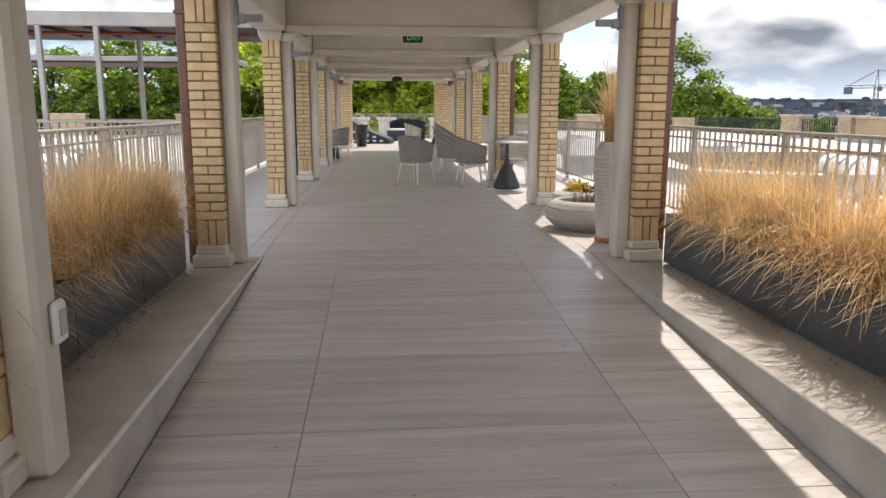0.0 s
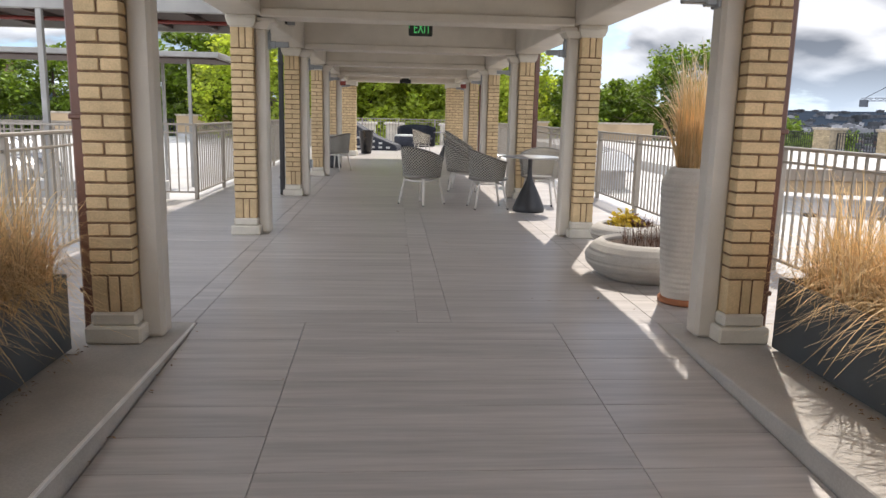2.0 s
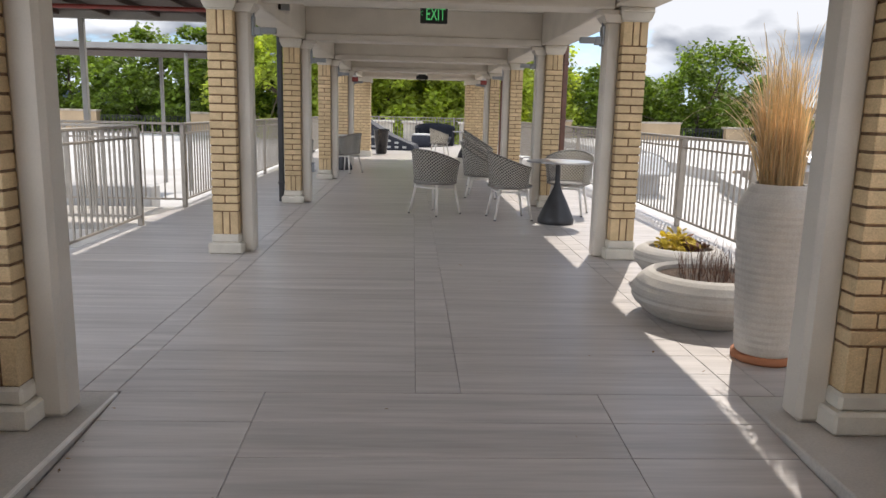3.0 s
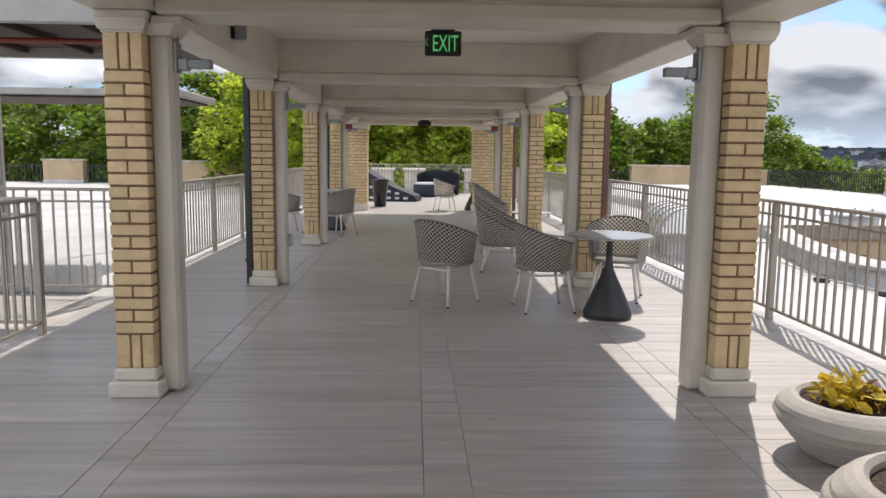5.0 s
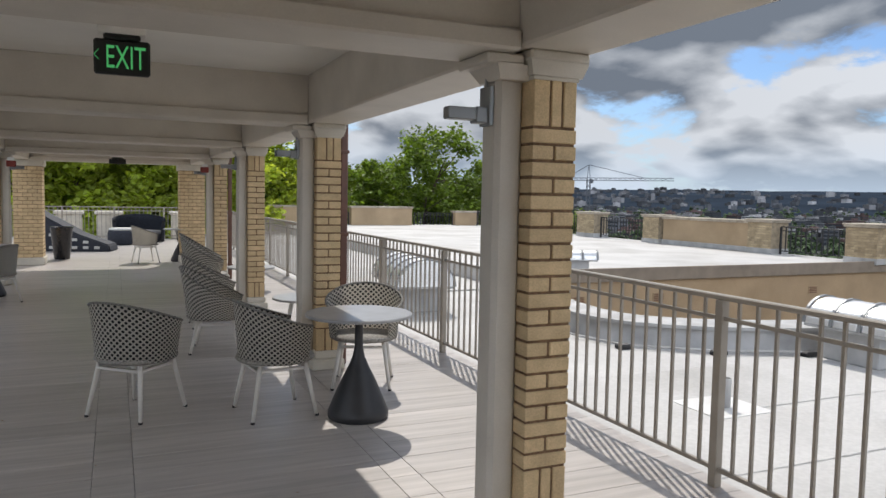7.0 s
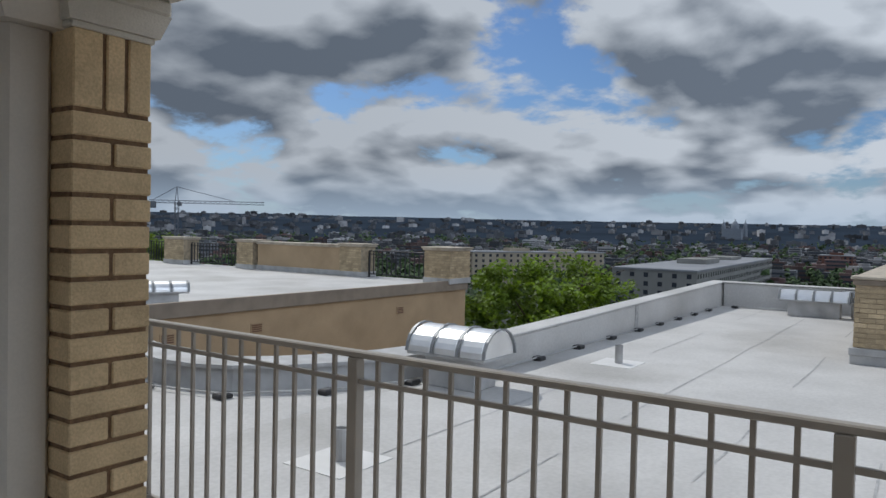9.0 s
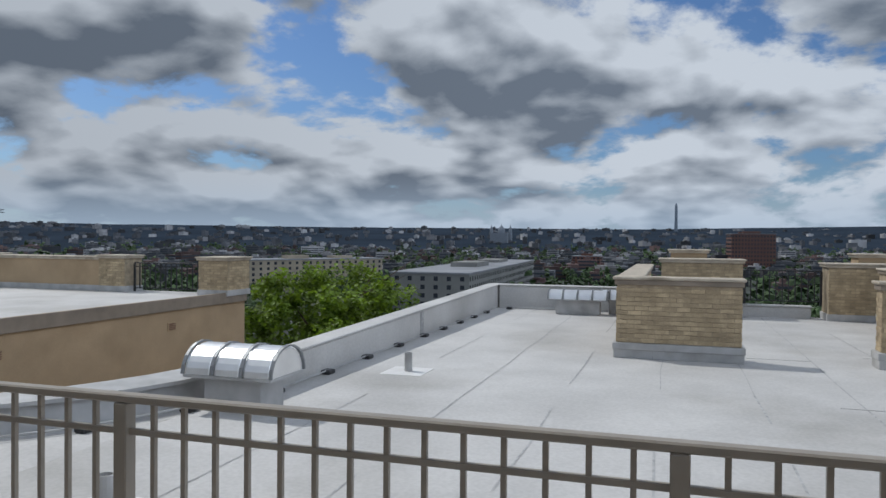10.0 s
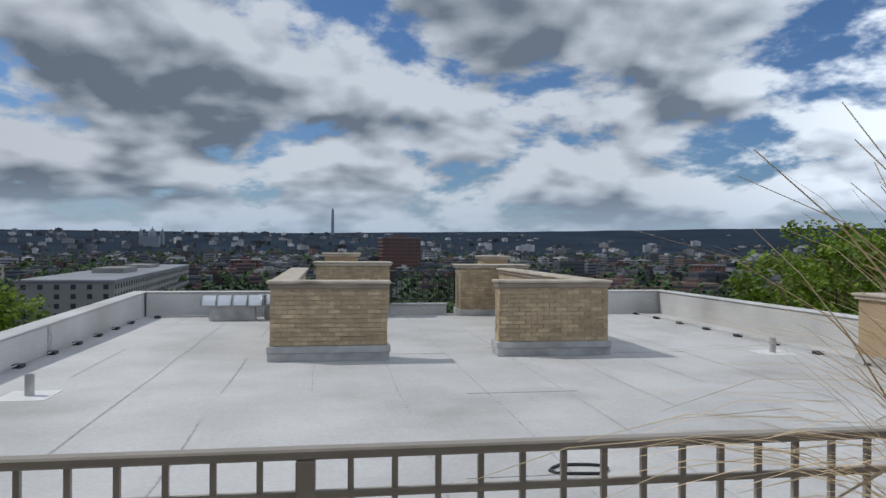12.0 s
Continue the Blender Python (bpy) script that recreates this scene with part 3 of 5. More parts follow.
# east facade line of wing A
pier("brick_pier", FACADE_X - 0.3, FACADE_X + 0.5, 7.72, 9.62, 1.20)
pier("brick_pier", FACADE_X - 0.3, FACADE_X + 0.5, 4.02, 5.84, 1.14)
pier("brick_pier", FACADE_X + 0.7, FACADE_X + 1.5, 8.5, 9.4, 1.42, face=())
pier("brick_pier", FACADE_X + 0.7, FACADE_X + 1.5, 4.3, 5.0, 1.36, face=())
railing(FACADE_X + 0.15, 5.92, FACADE_X + 0.15, 7.64, "black iron railing between brick piers", posts=1.8, height=0.86, material=M_BLACK, gap=0.14, z=0.085, group="black roof railings", thin=0.012)
pier("parapet_wall", 10.4, 13.5, WING_A[0] + 0.05, WING_A[0] + 0.75, 0.92, "tan stucco block on the south parapet", face=())
# court corner pier and the far wing's edge
ROOF_B, FACADE_B = 0.05, 20.35
pier("brick_pier", 19.75, 20.8, TANY - 0.29, TANY + 0.6, 1.10, z0=ROOF_B, face=("-y", "-x"))
pier("parapet_wall", FACADE_B - 0.2, FACADE_B + 0.3, 25.3, 29.2, 1.05, "long tan stucco parapet wall with stone cap", z0=ROOF_B, face=())
pier("brick_pier", FACADE_B - 0.3, FACADE_B + 0.4, 24.3, 25.2, 1.1, z0=ROOF_B, face=("-x",))
pier("brick_pier", FACADE_B - 0.3, FACADE_B + 0.4, 29.35, 30.2, 1.1, z0=ROOF_B, face=("-x",))
pier("brick_pier", FACADE_B - 0.3, FACADE_B + 0.4, 33.3, 34.5, 1.1, z0=ROOF_B, face=("-x",))
for ya, yb in ((21.7, 24.2), (30.3, 33.2), (34.6, 44.6)):
    railing(FACADE_B, ya, FACADE_B, yb, "black iron railing on the far wing", posts=3.2, height=0.85, material=M_BLACK, gap=0.18, z=ROOF_B, group="black roof railings", thin=0.014)
NORTH_Y = 45.0
pier("parapet_wall", 13.2, 16.6, NORTH_Y, NORTH_Y + 0.5, 1.05, "pale stucco parapet wall with stone cap", face=())
pier("parapet_wall", 8.5, 10.5, NORTH_Y, NORTH_Y + 0.5, 1.05, "pale stucco parapet wall with stone cap", face=())
pier("brick_pier", 19.2, 20.6, NORTH_Y, NORTH_Y + 0.5, 0.85, face=())
for xa, xb in ((16.8, 19.1), (10.7, 13.1), (5.6, 8.4)):
    railing(xa, NORTH_Y + 0.2, xb, NORTH_Y + 0.2, "black iron railing on the north roof edge", posts=2.6, height=0.95, material=M_BLACK, gap=0.2, z=ROOF_Z, group="black roof railings", thin=0.016)
for xa, xb in ((-17.2, -15.2), (-10.2, -6.6), (-3.2, -1.4)):
    pier("parapet_wall", xa, xb, NORTH_Y, NORTH_Y + 0.5, 1.0, "pale stucco parapet wall with stone cap", face=())
for xa, xb in ((-23.0, -17.4), (-15.0, -10.4), (-6.4, -3.4)):
    railing(xa, NORTH_Y + 0.2, xb, NORTH_Y + 0.2, "black iron railing on the north roof edge", posts=2.6, height=0.95, material=M_BLACK, gap=0.2, z=ROOF_Z, group="black roof railings", thin=0.016)
# pedestals just past the terrace end
for px in (0.55, 1.75, 4.1):
    ob = base("pedestal", pose(px, END_Y + 0.75, 0), "pale square stone pedestal beyond the end railing", "pedestal", "pedestals")
    part("shaft", boxed(-0.38, 0.38, -0.38, 0.38, -0.6, 0.8, 0.012), M_STONE, ob)
    part("coping", boxed(-0.44, 0.44, -0.44, 0.44, 0.8, 0.9, 0.015), M_STONE, ob)
structure("ledge", boxed(-1.3, 5.2, END_Y + 0.32, END_Y + 1.3, -9, -0.3), M_STUCCO, "stucco ledge past the terrace end", "ledge")


def ribbed_vent(x, y, turn, length=1.5, r=0.3, lift=0.32, rows=4):
    """A galvanised barrel vent: ribbed half-round hood on a boxed curb."""
    ob = base("roof_vent", pose(x, y, ROOF_Z, 0, 0, turn), "ribbed galvanised barrel vent on a boxed curb", "roof vent", "roof vents")
    h = length / 2
    part("curb", boxed(-h + 0.18, h - 0.18, -r * 0.75, r * 0.75, 0, lift, 0.01), M_FLASH, ob, "grey metal curb")
    bm = bmesh.new()
    n = 14
    prev = None
    cuts = []
    for i in range(rows):
        s = -h + length * i / rows
        e = -h + length * (i + 1) / rows
        cuts += [(s + 0.005, r * 0.93), (s + 0.04, r), (e - 0.04, r), (e - 0.005, r * 0.93)]
    for xx, rr in cuts:
        ring = [bm.verts.new((xx, -rr * 1.12 * math.cos(math.pi * k / n), lift + 0.02 + rr * 0.95 * math.sin(math.pi * k / n))) for k in range(n + 1)]
        if prev:
            for k in range(n):
                bm.faces.new((prev[k], prev[k + 1], ring[k + 1], ring[k]))
        else:
            bm.faces.new(ring)
        bm.faces.new(ring) if (xx, rr) == cuts[-1] else None
        prev = ring
    part("hood", bm, M_TIN, ob, "shiny ribbed half-round hood")
    for i in range(rows + 1):
        bm = bmesh.new()
        xx = -h + length * i / rows
        pts = [(xx, -(r * 1.14) * math.cos(math.pi * k / 10), lift + 0.02 + r * 0.99 * math.sin(math.pi * k / 10)) for k in range(11)]
        for a, b in zip(pts, pts[1:]):
            bar(bm, a, b, 0.035, 0.02)
        part("rib", bm, M_GREYMETAL, ob, "dull grey rib")
    part("rim", boxed(-h, h, -r * 1.13, r * 1.13, lift - 0.015, lift + 0.018, 0.004), M_FLASH, ob)
    return ob


ribbed_vent(9.72, 13.76, 90, 1.05, 0.31, 0.38, 3)
ribbed_vent(21.35, 11.6, 90, 1.45, 0.24, 0.36)
ribbed_vent(21.7, 10.65, 90, 0.8, 0.24, 0.36)
ribbed_vent(6.4, 19.4, 82, 1.9, 0.42, 0.40)
ribbed_vent(11.1, 21.85, -30, 1.3, 0.20, 0.27 + 0.2)
ribbed_vent(-7.5, 21.0, 80, 1.8, 0.4, 0.35)
ribbed_vent(-4.6, 15.8, 80, 1.6, 0.36, 0.30)


def stub(x, y, h=0.26):
    ob = base("vent_pipe", pose(x, y, ROOF_Z), "short pale vent pipe with a square flashing", "vent pipe", "vent pipes")
    bm = bmesh.new()
    lathe(bm, [(0.055, 0.0), (0.055, h), (0.047, h), (0.047, h - 0.05)], 14)
    part("pipe", bm, M_FLASH, ob, smooth=False)
    part("flashing", boxed(-0.32, 0.30, -0.28, 0.3, 0.0, 0.006), M_WHITE, ob, "white square flashing sheet")


for sx, sy in ((6.8, 12.95), (12.4, 12.86), (14.8, 1.5), ):
    stub(sx, sy)


def cable_run(points, label):
    ob = base("lightning_cable", pose(0, 0, ROOF_Z), label, "cable", "roof cables")
    bm = bmesh.new()
    for a, b in zip(points, points[1:]):
        rod(bm, (a[0], a[1], 0.05), (b[0], b[1], 0.05), 0.012, sides=6)
    part("cable", bm, M_FLASH, ob)
    me = mesh_of(boxed(-0.09, 0.09, -0.07, 0.07, 0, 0.06, 0.015), "clip", M_BLACK)
    for a, b in zip(points, points[1:]):
        n = max(1, round((Vector(b) - Vector(a)).length / 1.25))
        for k in range(n):
            c = new("clip", me)
            c.parent, c.location = ob, (a[0] + (b[0] - a[0]) * k / n, a[1] + (b[1] - a[1]) * k / n, 0)


cable_run([(10.5, 13.82), (15.9, 13.82), (21.9, 13.8)], "roof cable on black rubber blocks along the parapet")
cable_run([(22.0, 13.5), (22.0, 10.6)], "roof cable on black rubber blocks along the facade")
cable_run([(22.0, 4.6), (22.0, 0.9), (9.5, 0.78)], "roof cable on black rubber blocks along the south parapet")
cable_run([(9.4, 14.22), (8.4, 14.62), (7.55, 15.3), (7.3, 16.3), (7.5, 17.8)], "roof cable on black rubber blocks at the court edge")

# seams of the membrane
rng = random.Random(11)
for k, y in enumerate((1.9, 3.1, 4.2, 5.3, 6.3, 7.3, 8.4, 9.5, 10.6, 11.7, 12.8)):
    bm = bmesh.new()
    pts = [(RAIL_R + 0.3 + i * 1.4, y + rng.uniform(-0.02, 0.02)) for i in range(13)]
    for (xa, ya), (xb, yb) in zip(pts, pts[1:]):
        if rng.random() < 0.78:
            w = rng.uniform(0.005, 0.012)
            q = [bm.verts.new(p) for p in ((xa, ya - w, 0), (xb, yb - w, 0), (xb, yb + w, 0), (xa, ya + w, 0))]
            bm.faces.new(q)
    bmesh.ops.translate(bm, verts=bm.verts, vec=(0, 0, ROOF_Z + 0.004))
    structure("roof_seam", bm, M_SEAM, "dark lap seam of the roof membrane", "seam")
for k in range(9):
    xx, yy = rng.uniform(7, 20), rng.uniform(2, 12)
    structure("roof_seam", boxed(xx, xx + 0.012, yy, yy + rng.uniform(0.8, 2.0), ROOF_Z + 0.001, ROOF_Z + 0.005), M_SEAM, "dark end lap of the roof membrane", "seam")
bm = bmesh.new()
ring = [(8.69 + 0.13 * math.cos(a * 0.5236) * (1 + 0.2 * math.sin(a * 2)), 7.24 + 0.25 * math.sin(a * 0.5236), ROOF_Z + 0.012) for a in range(13)]
loops = []
for k, (x, y, z) in enumerate(ring[:-1]):
    a = k * 0.5236
    loops.append([bm.verts.new((x + 0.014 * math.cos(b * math.tau / 6) * math.cos(a), y + 0.014 * math.cos(b * math.tau / 6) * math.sin(a), z + 0.014 * math.sin(b * math.tau / 6))) for b in range(6)])
for k in range(12):
    one, two = loops[k], loops[(k + 1) % 12]
    for b in range(6):
        bm.faces.new((one[b], two[b], two[(b + 1) % 6], one[(b + 1) % 6]))
tagged(part("wire_loop", bm, M_BLACK), "black cable loop lying on the pale roof", "cable")

# ---- planters with dry grass ----
def planter(x0, x1, y0, y1, h):
    ob = base("planter", pose((x0 + x1) / 2, (y0 + y1) / 2, 0), "long charcoal metal planter box on the kerb", "planter", "grass planters")
    w, d = (x1 - x0) / 2, (y1 - y0) / 2 - 0.004
    bm = bmesh.new()
    for a in ((-w, -w + 0.02, -d, d), (w - 0.02, w, -d, d), (-w + 0.02, w - 0.02, -d, -d + 0.02), (-w + 0.02, w - 0.02, d - 0.02, d)):
        box(bm, *a, 0.02, h)
    part("shell", bm, M_PLANTER, ob)
    part("soil", boxed(-w + 0.021, w - 0.021, -d + 0.021, d - 0.021, 0.1, h - 0.05), M_SOIL, ob, "dark soil")
    part("feet", boxed(-w + 0.04, w - 0.04, -d + 0.06, d - 0.06, 0.0, 0.021), M_BLACK, ob)
    return ob


def blade(verts, faces, root, lean, length, width, droop, rng, segs=5):
    """A thin tapered grass stem that bends over."""
    side = Vector((-lean.y, lean.x, 0))
    side = side.normalized() if side.length > 1e-4 else Vector((1, 0, 0))
    p, way = Vector(root), Vector((lean.x, lean.y, 1)).normalized()
    start = len(verts)
    for k in range(segs + 1):
        w = width * (1 - 0.8 * k / segs)
        verts.append(p - side * w)
        verts.append(p + side * w)
        way = (way + Vector((lean.x, lean.y, -0.4)) * droop * (k + 1) / segs).normalized()
        p = p + way * (length / segs)
    for k in range(segs):
        i = start + 2 * k
        faces.append((i, i + 1, i + 3, i + 2))


def grass(name, x0, x1, y0, y1, z, count, height, label, seed, spread=0.44, width=0.0031):
    rng = random.Random(seed)
    verts, faces = [], []
    tufts = [(rng.uniform(x0, x1), rng.uniform(y0, y1), rng.uniform(0.75, 1.12), rng.gauss(0, 0.10), rng.gauss(0, 0.10)) for k in range(count // 55)]
    for k in range(count):
        cx, cy, tall, bx, by = tufts[k % len(tufts)]
        ang = rng.uniform(0, math.tau)
        amt = abs(rng.gauss(0, spread))
        lean = Vector((math.cos(ang) * amt + bx, math.sin(ang) * amt + by, 0))
        root = (cx + rng.gauss(0, 0.035), cy + rng.gauss(0, 0.035), z)
        bend = rng.uniform(0.1, 1.1) if rng.random() < 0.6 else rng.uniform(1.0, 2.6)
        blade(verts, faces, root, lean, height * tall * rng.uniform(0.5, 1.15), width * rng.uniform(0.6, 1.4), bend, rng, 7)
    me = bpy.data.meshes.new(name)
    me.from_pydata(verts, [], faces)
    me.materials.append(M_STRAW)
    return tagged(new(name, me), label, "grass", kind="stuff")


PL_X = (X_R - 0.03, X_R + 0.49)
for y0, y1 in ((1.6, 3.45), (3.45, 5.3), (5.3, 7.15)):
    planter(PL_X[0], PL_X[1], y0, y1, 0.42)
grass("ornamental_grass", PL_X[0] + 0.03, PL_X[1] - 0.03, 1.65, 7.1, 0.36, 15000, 0.68, "dry golden ornamental grass in the planters", 5)
for y0, y1 in ((3.0, 4.03), (4.03, 5.06), (5.06, 6.09), (6.09, 7.12)):
    planter(-0.48, -0.02, y0, y1, 0.42)
grass("ornamental_grass", -0.45, -0.05, 3.0, 7.08, 0.36, 13000, 0.68, "dry golden ornamental grass in the planters", 6, 0.34)


# ---- dry litter along the planters and on the ramp ----
def litter(name, spots, label, seed):
    rng = random.Random(seed)
    verts, faces = [], []
    for x0, x1, y0, y1, z, n, ramped in spots:
        for k in range(n):
            x, y = rng.uniform(x0, x1), rng.uniform(y0, y1)
            zz = z - (SLOPE * (RAMP_Y - y) if ramped else 0)
            s = rng.uniform(0.006, 0.018)
            q = Euler((rng.uniform(-0.5, 0.5), rng.uniform(-0.5, 0.5), rng.uniform(0, 6.3))).to_matrix()
            i = len(verts)
            for c in ((-1, 0, 0.2), (0, -0.35, 0.35), (1, 0, 0.2), (0, 0.35, 0.3)):
                verts.append(Vector((x, y, zz + 0.006)) + q @ (Vector(c) * s))
            faces.append((i, i + 1, i + 2, i + 3))
    me = bpy.data.meshes.new(name)
    me.from_pydata(verts, [], faces)
    me.materials.append(mat("dry_leaf_litter", (0.30, 0.19, 0.10), 0.9, vary=0.3, scale=30, random_tone=0.5, island=True))
    return tagged(new(name, me), label, "litter", kind="stuff")


litter("leaf_litter", ((-0.02, 0.05, 3.2, 7.2, 0.0, 260, False), (PL_X[0] - 0.08, PL_X[0], 1.6, 7.0, 0.0, 220, False), (KERB_L, KERB_R, 0.5, 7.5, 0.002, 26, True), (KERB_L, KERB_L + 0.05, 1.0, 7.5, 0.002, 40, True), (0.5, 4.8, 7.8, 14.0, 0.002, 30, False)), "brown leaf litter along the planters", 77)

# ---- downpipes, wall lights, signs ----
def downpipe(x, y, material, label):
    ob = base("downpipe", pose(x, y, 0), label, "downpipe", "downpipes")
    part("pipe", boxed(-0.035, 0.035, -0.035, 0.035, 0, BEAM_Z + 0.4, 0.01), material, ob)
    me = mesh_of(boxed(-0.045, 0.045, -0.045, 0.045, 0, 0.03, 0.006), "bracket", material)
    for z in (0.25, 1.2, 1.95):
        b = new("bracket", me)
        b.parent, b.location = ob, (0, 0, z)


for k in (0, 2, 4):
    downpipe(X_R + 0.035, Y0 + k * PITCH + 0.2, M_PIPE, "brown painted square downpipe beside the brick pier")
    downpipe(X_L - 0.035, Y0 + k * PITCH + 0.2, M_PIPE if k == 0 else M_DARKMETAL, "dark painted square downpipe beside the brick pier")


def wall_light(x, y, s):
    """s: +1 the arm points to +x."""
    ob = base("wall_light", pose(x, y, 1.92, 0, 0, 0 if s > 0 else 180), "grey metal square-armed wall light on the post", "wall light", "wall lights")
    part("plate", boxed(0, 0.02, -0.05, 0.05, -0.04, 0.13, 0.004), M_GREYMETAL, ob)
    part("arm", boxed(0.018, 0.075, -0.035, 0.035, -0.03, 0.04, 0.006), M_GREYMETAL, ob)
    part("head", boxed(0.073, 0.205, -0.03, 0.03, -0.018, 0.035, 0.005), M_GREYMETAL, ob)
    bm = bmesh.new()
    rod(bm, (0.012, 0.0, 0.1), (0.012, 0, 0.25), 0.008)
    part("conduit", bm, M_GREYMETAL, ob)


for k in range(0, BAYS):
    for s, x in ((1, X_L + 0.383), (-1, X_R - 0.383)):
        wall_light(x, Y0 + k * PITCH + 0.2, s)


def exit_sign(y, lit, z=2.28):
    ob = base("exit_sign", pose(1.99, y, z), "black exit sign with green letters under the ceiling" if lit else "dark unlit exit sign under the ceiling", "exit sign", "exit signs")
    h = 0.20 if lit else 0.10
    part("box", boxed(-0.152, 0.152, -0.03, 0.03, 0, h, 0.012), M_EXITBOX, ob)
    part("canopy", boxed(-0.10, 0.10, -0.045, 0.045, h - 0.001, h + 0.03, 0.008), M_EXITBOX, ob)
    part("stem", boxed(-0.13, 0.13, -0.06, 0.06, h + 0.03, CEIL_Z - z, 0.006), M_CEIL, ob)
    if lit:
        cu = bpy.data.curves.new("letters", "FONT")
        cu.body, cu.size, cu.extrude, cu.align_x = "EXIT", 0.205, 0.002, "CENTER"
        tmp = bpy.data.objects.new("letters_tmp", cu)
        scene.collection.objects.link(tmp)
        me = bpy.data.meshes.new_from_object(tmp.evaluated_get(bpy.context.evaluated_depsgraph_get()))
        bpy.data.objects.remove(tmp)
        me.materials.clear()
        me.materials.append(M_EXIT)
        me.transform(Matrix.Diagonal((0.52, 0.92, 1, 1)))
        t = new("letters", me)
        t.parent = ob
        t.matrix_basis = pose(0.018, -0.032, 0.035, 90)
        t["label"] = "glowing green letters"
        bm = bmesh.new()
        bar(bm, (-0.125, -0.032, 0.135), (-0.15, -0.032, 0.105), 0.008, 0.004)
        bar(bm, (-0.15, -0.032, 0.107), (-0.125, -0.032, 0.077), 0.008, 0.004)
        part("arrow", bm, M_EXIT, ob, "glowing green arrow")


exit_sign(12.96, True, 2.245)
exit_sign(23.9, False, 2.10)

ob = base("loudspeaker", pose(X0R + 0.362, 12.6, 2.27), "small greige loudspeaker on the beam", "loudspeaker")
part("bracket", boxed(0, 0.03, -0.03, 0.03, 0.03, 0.12), M_DARKMETAL, ob)
part("body", boxed(0.03, 0.13, -0.06, 0.06, 0.0, 0.17, 0.02), M_PAINT, ob)
part("grille", boxed(0.035, 0.125, -0.064, -0.059, 0.015, 0.155, 0.002), M_GREYMETAL, ob)

ob = base("door_sensor", pose(X_L + 0.383, Y0 - PITCH + 0.33, 0.45), "white plastic sensor box on the steel post", "sensor")
part("body", boxed(0, 0.028, -0.045, 0.045, 0, 0.15, 0.012), M_WHITE, ob)
part("window", boxed(0.026, 0.031, -0.025, 0.025, 0.03, 0.12, 0.004), M_FLASH, ob, "grey sensor window")
ob = base("outlet_box", pose(X_L + 0.383, Y0 + 2 * PITCH + 0.2, 0.42), "small grey outlet box on the steel post", "outlet")
part("box", boxed(0, 0.04, -0.04, 0.04, 0, 0.13, 0.006), M_GREYMETAL, ob)
part("cover", boxed(0.04, 0.046, -0.034, 0.034, 0.01, 0.12, 0.003), M_WHITE, ob)
for x, s in ((X_L + 0.42, 1), (X_R - 0.42, -1)):
    ob = base("fire_alarm", pose(x, Y0 + 4 * PITCH + 0.05, 1.93), "red fire alarm with a white strobe", "fire alarm", "fire alarms")
    part("body", boxed(-0.07, 0.07, -0.03, 0.03, 0, 0.1, 0.01), M_REDPAINT, ob)
    part("strobe", boxed(-0.05, 0.05, -0.05, -0.028, 0.1, 0.15, 0.008), M_WHITE, ob, "white strobe lens")


# ---- tub chairs ----
def shell(bm, width, depth, seat_z, back_z, arm_z, flare, thick=0.012, n=28, m=9, reach=0.86):
    """A woven tub shell: open at the front (+x), high at the back (-x)."""
    uv = bm.loops.layers.uv.new("UVMap")
    grid = []
    for i in range(n + 1):
        a = math.pi * (1 + (i / n - 0.5) * 2 * reach * 0.86)
        c, s = math.cos(a), math.sin(a)
        w = (1 - c) / 2
        lift = max(0.0, min(1.0, w)) ** 1.3
        top = arm_z + (back_z - arm_z) * lift
        col = []
        for j in range(m + 1):
            f = j / m
            g = 1 + flare * (f ** 1.2)
            col.append(bm.verts.new((c * depth * 0.82 * g, s * width * 0.86 * g, seat_z + (top - seat_z) * f)))
        grid.append(col)
    uv_of = {}
    for i in range(n):
        for j in range(m):
            f = bm.faces.new((grid[i][j], grid[i + 1][j], grid[i + 1][j + 1], grid[i][j + 1]))
            for lp, (u, v) in zip(f.loops, ((i, j), (i + 1, j), (i + 1, j + 1), (i, j + 1))):
                lp[uv].uv = (u * 1.0, v * 1.0)
    geo = bmesh.ops.solidify(bm, geom=bm.faces[:], thickness=thick)
    return grid


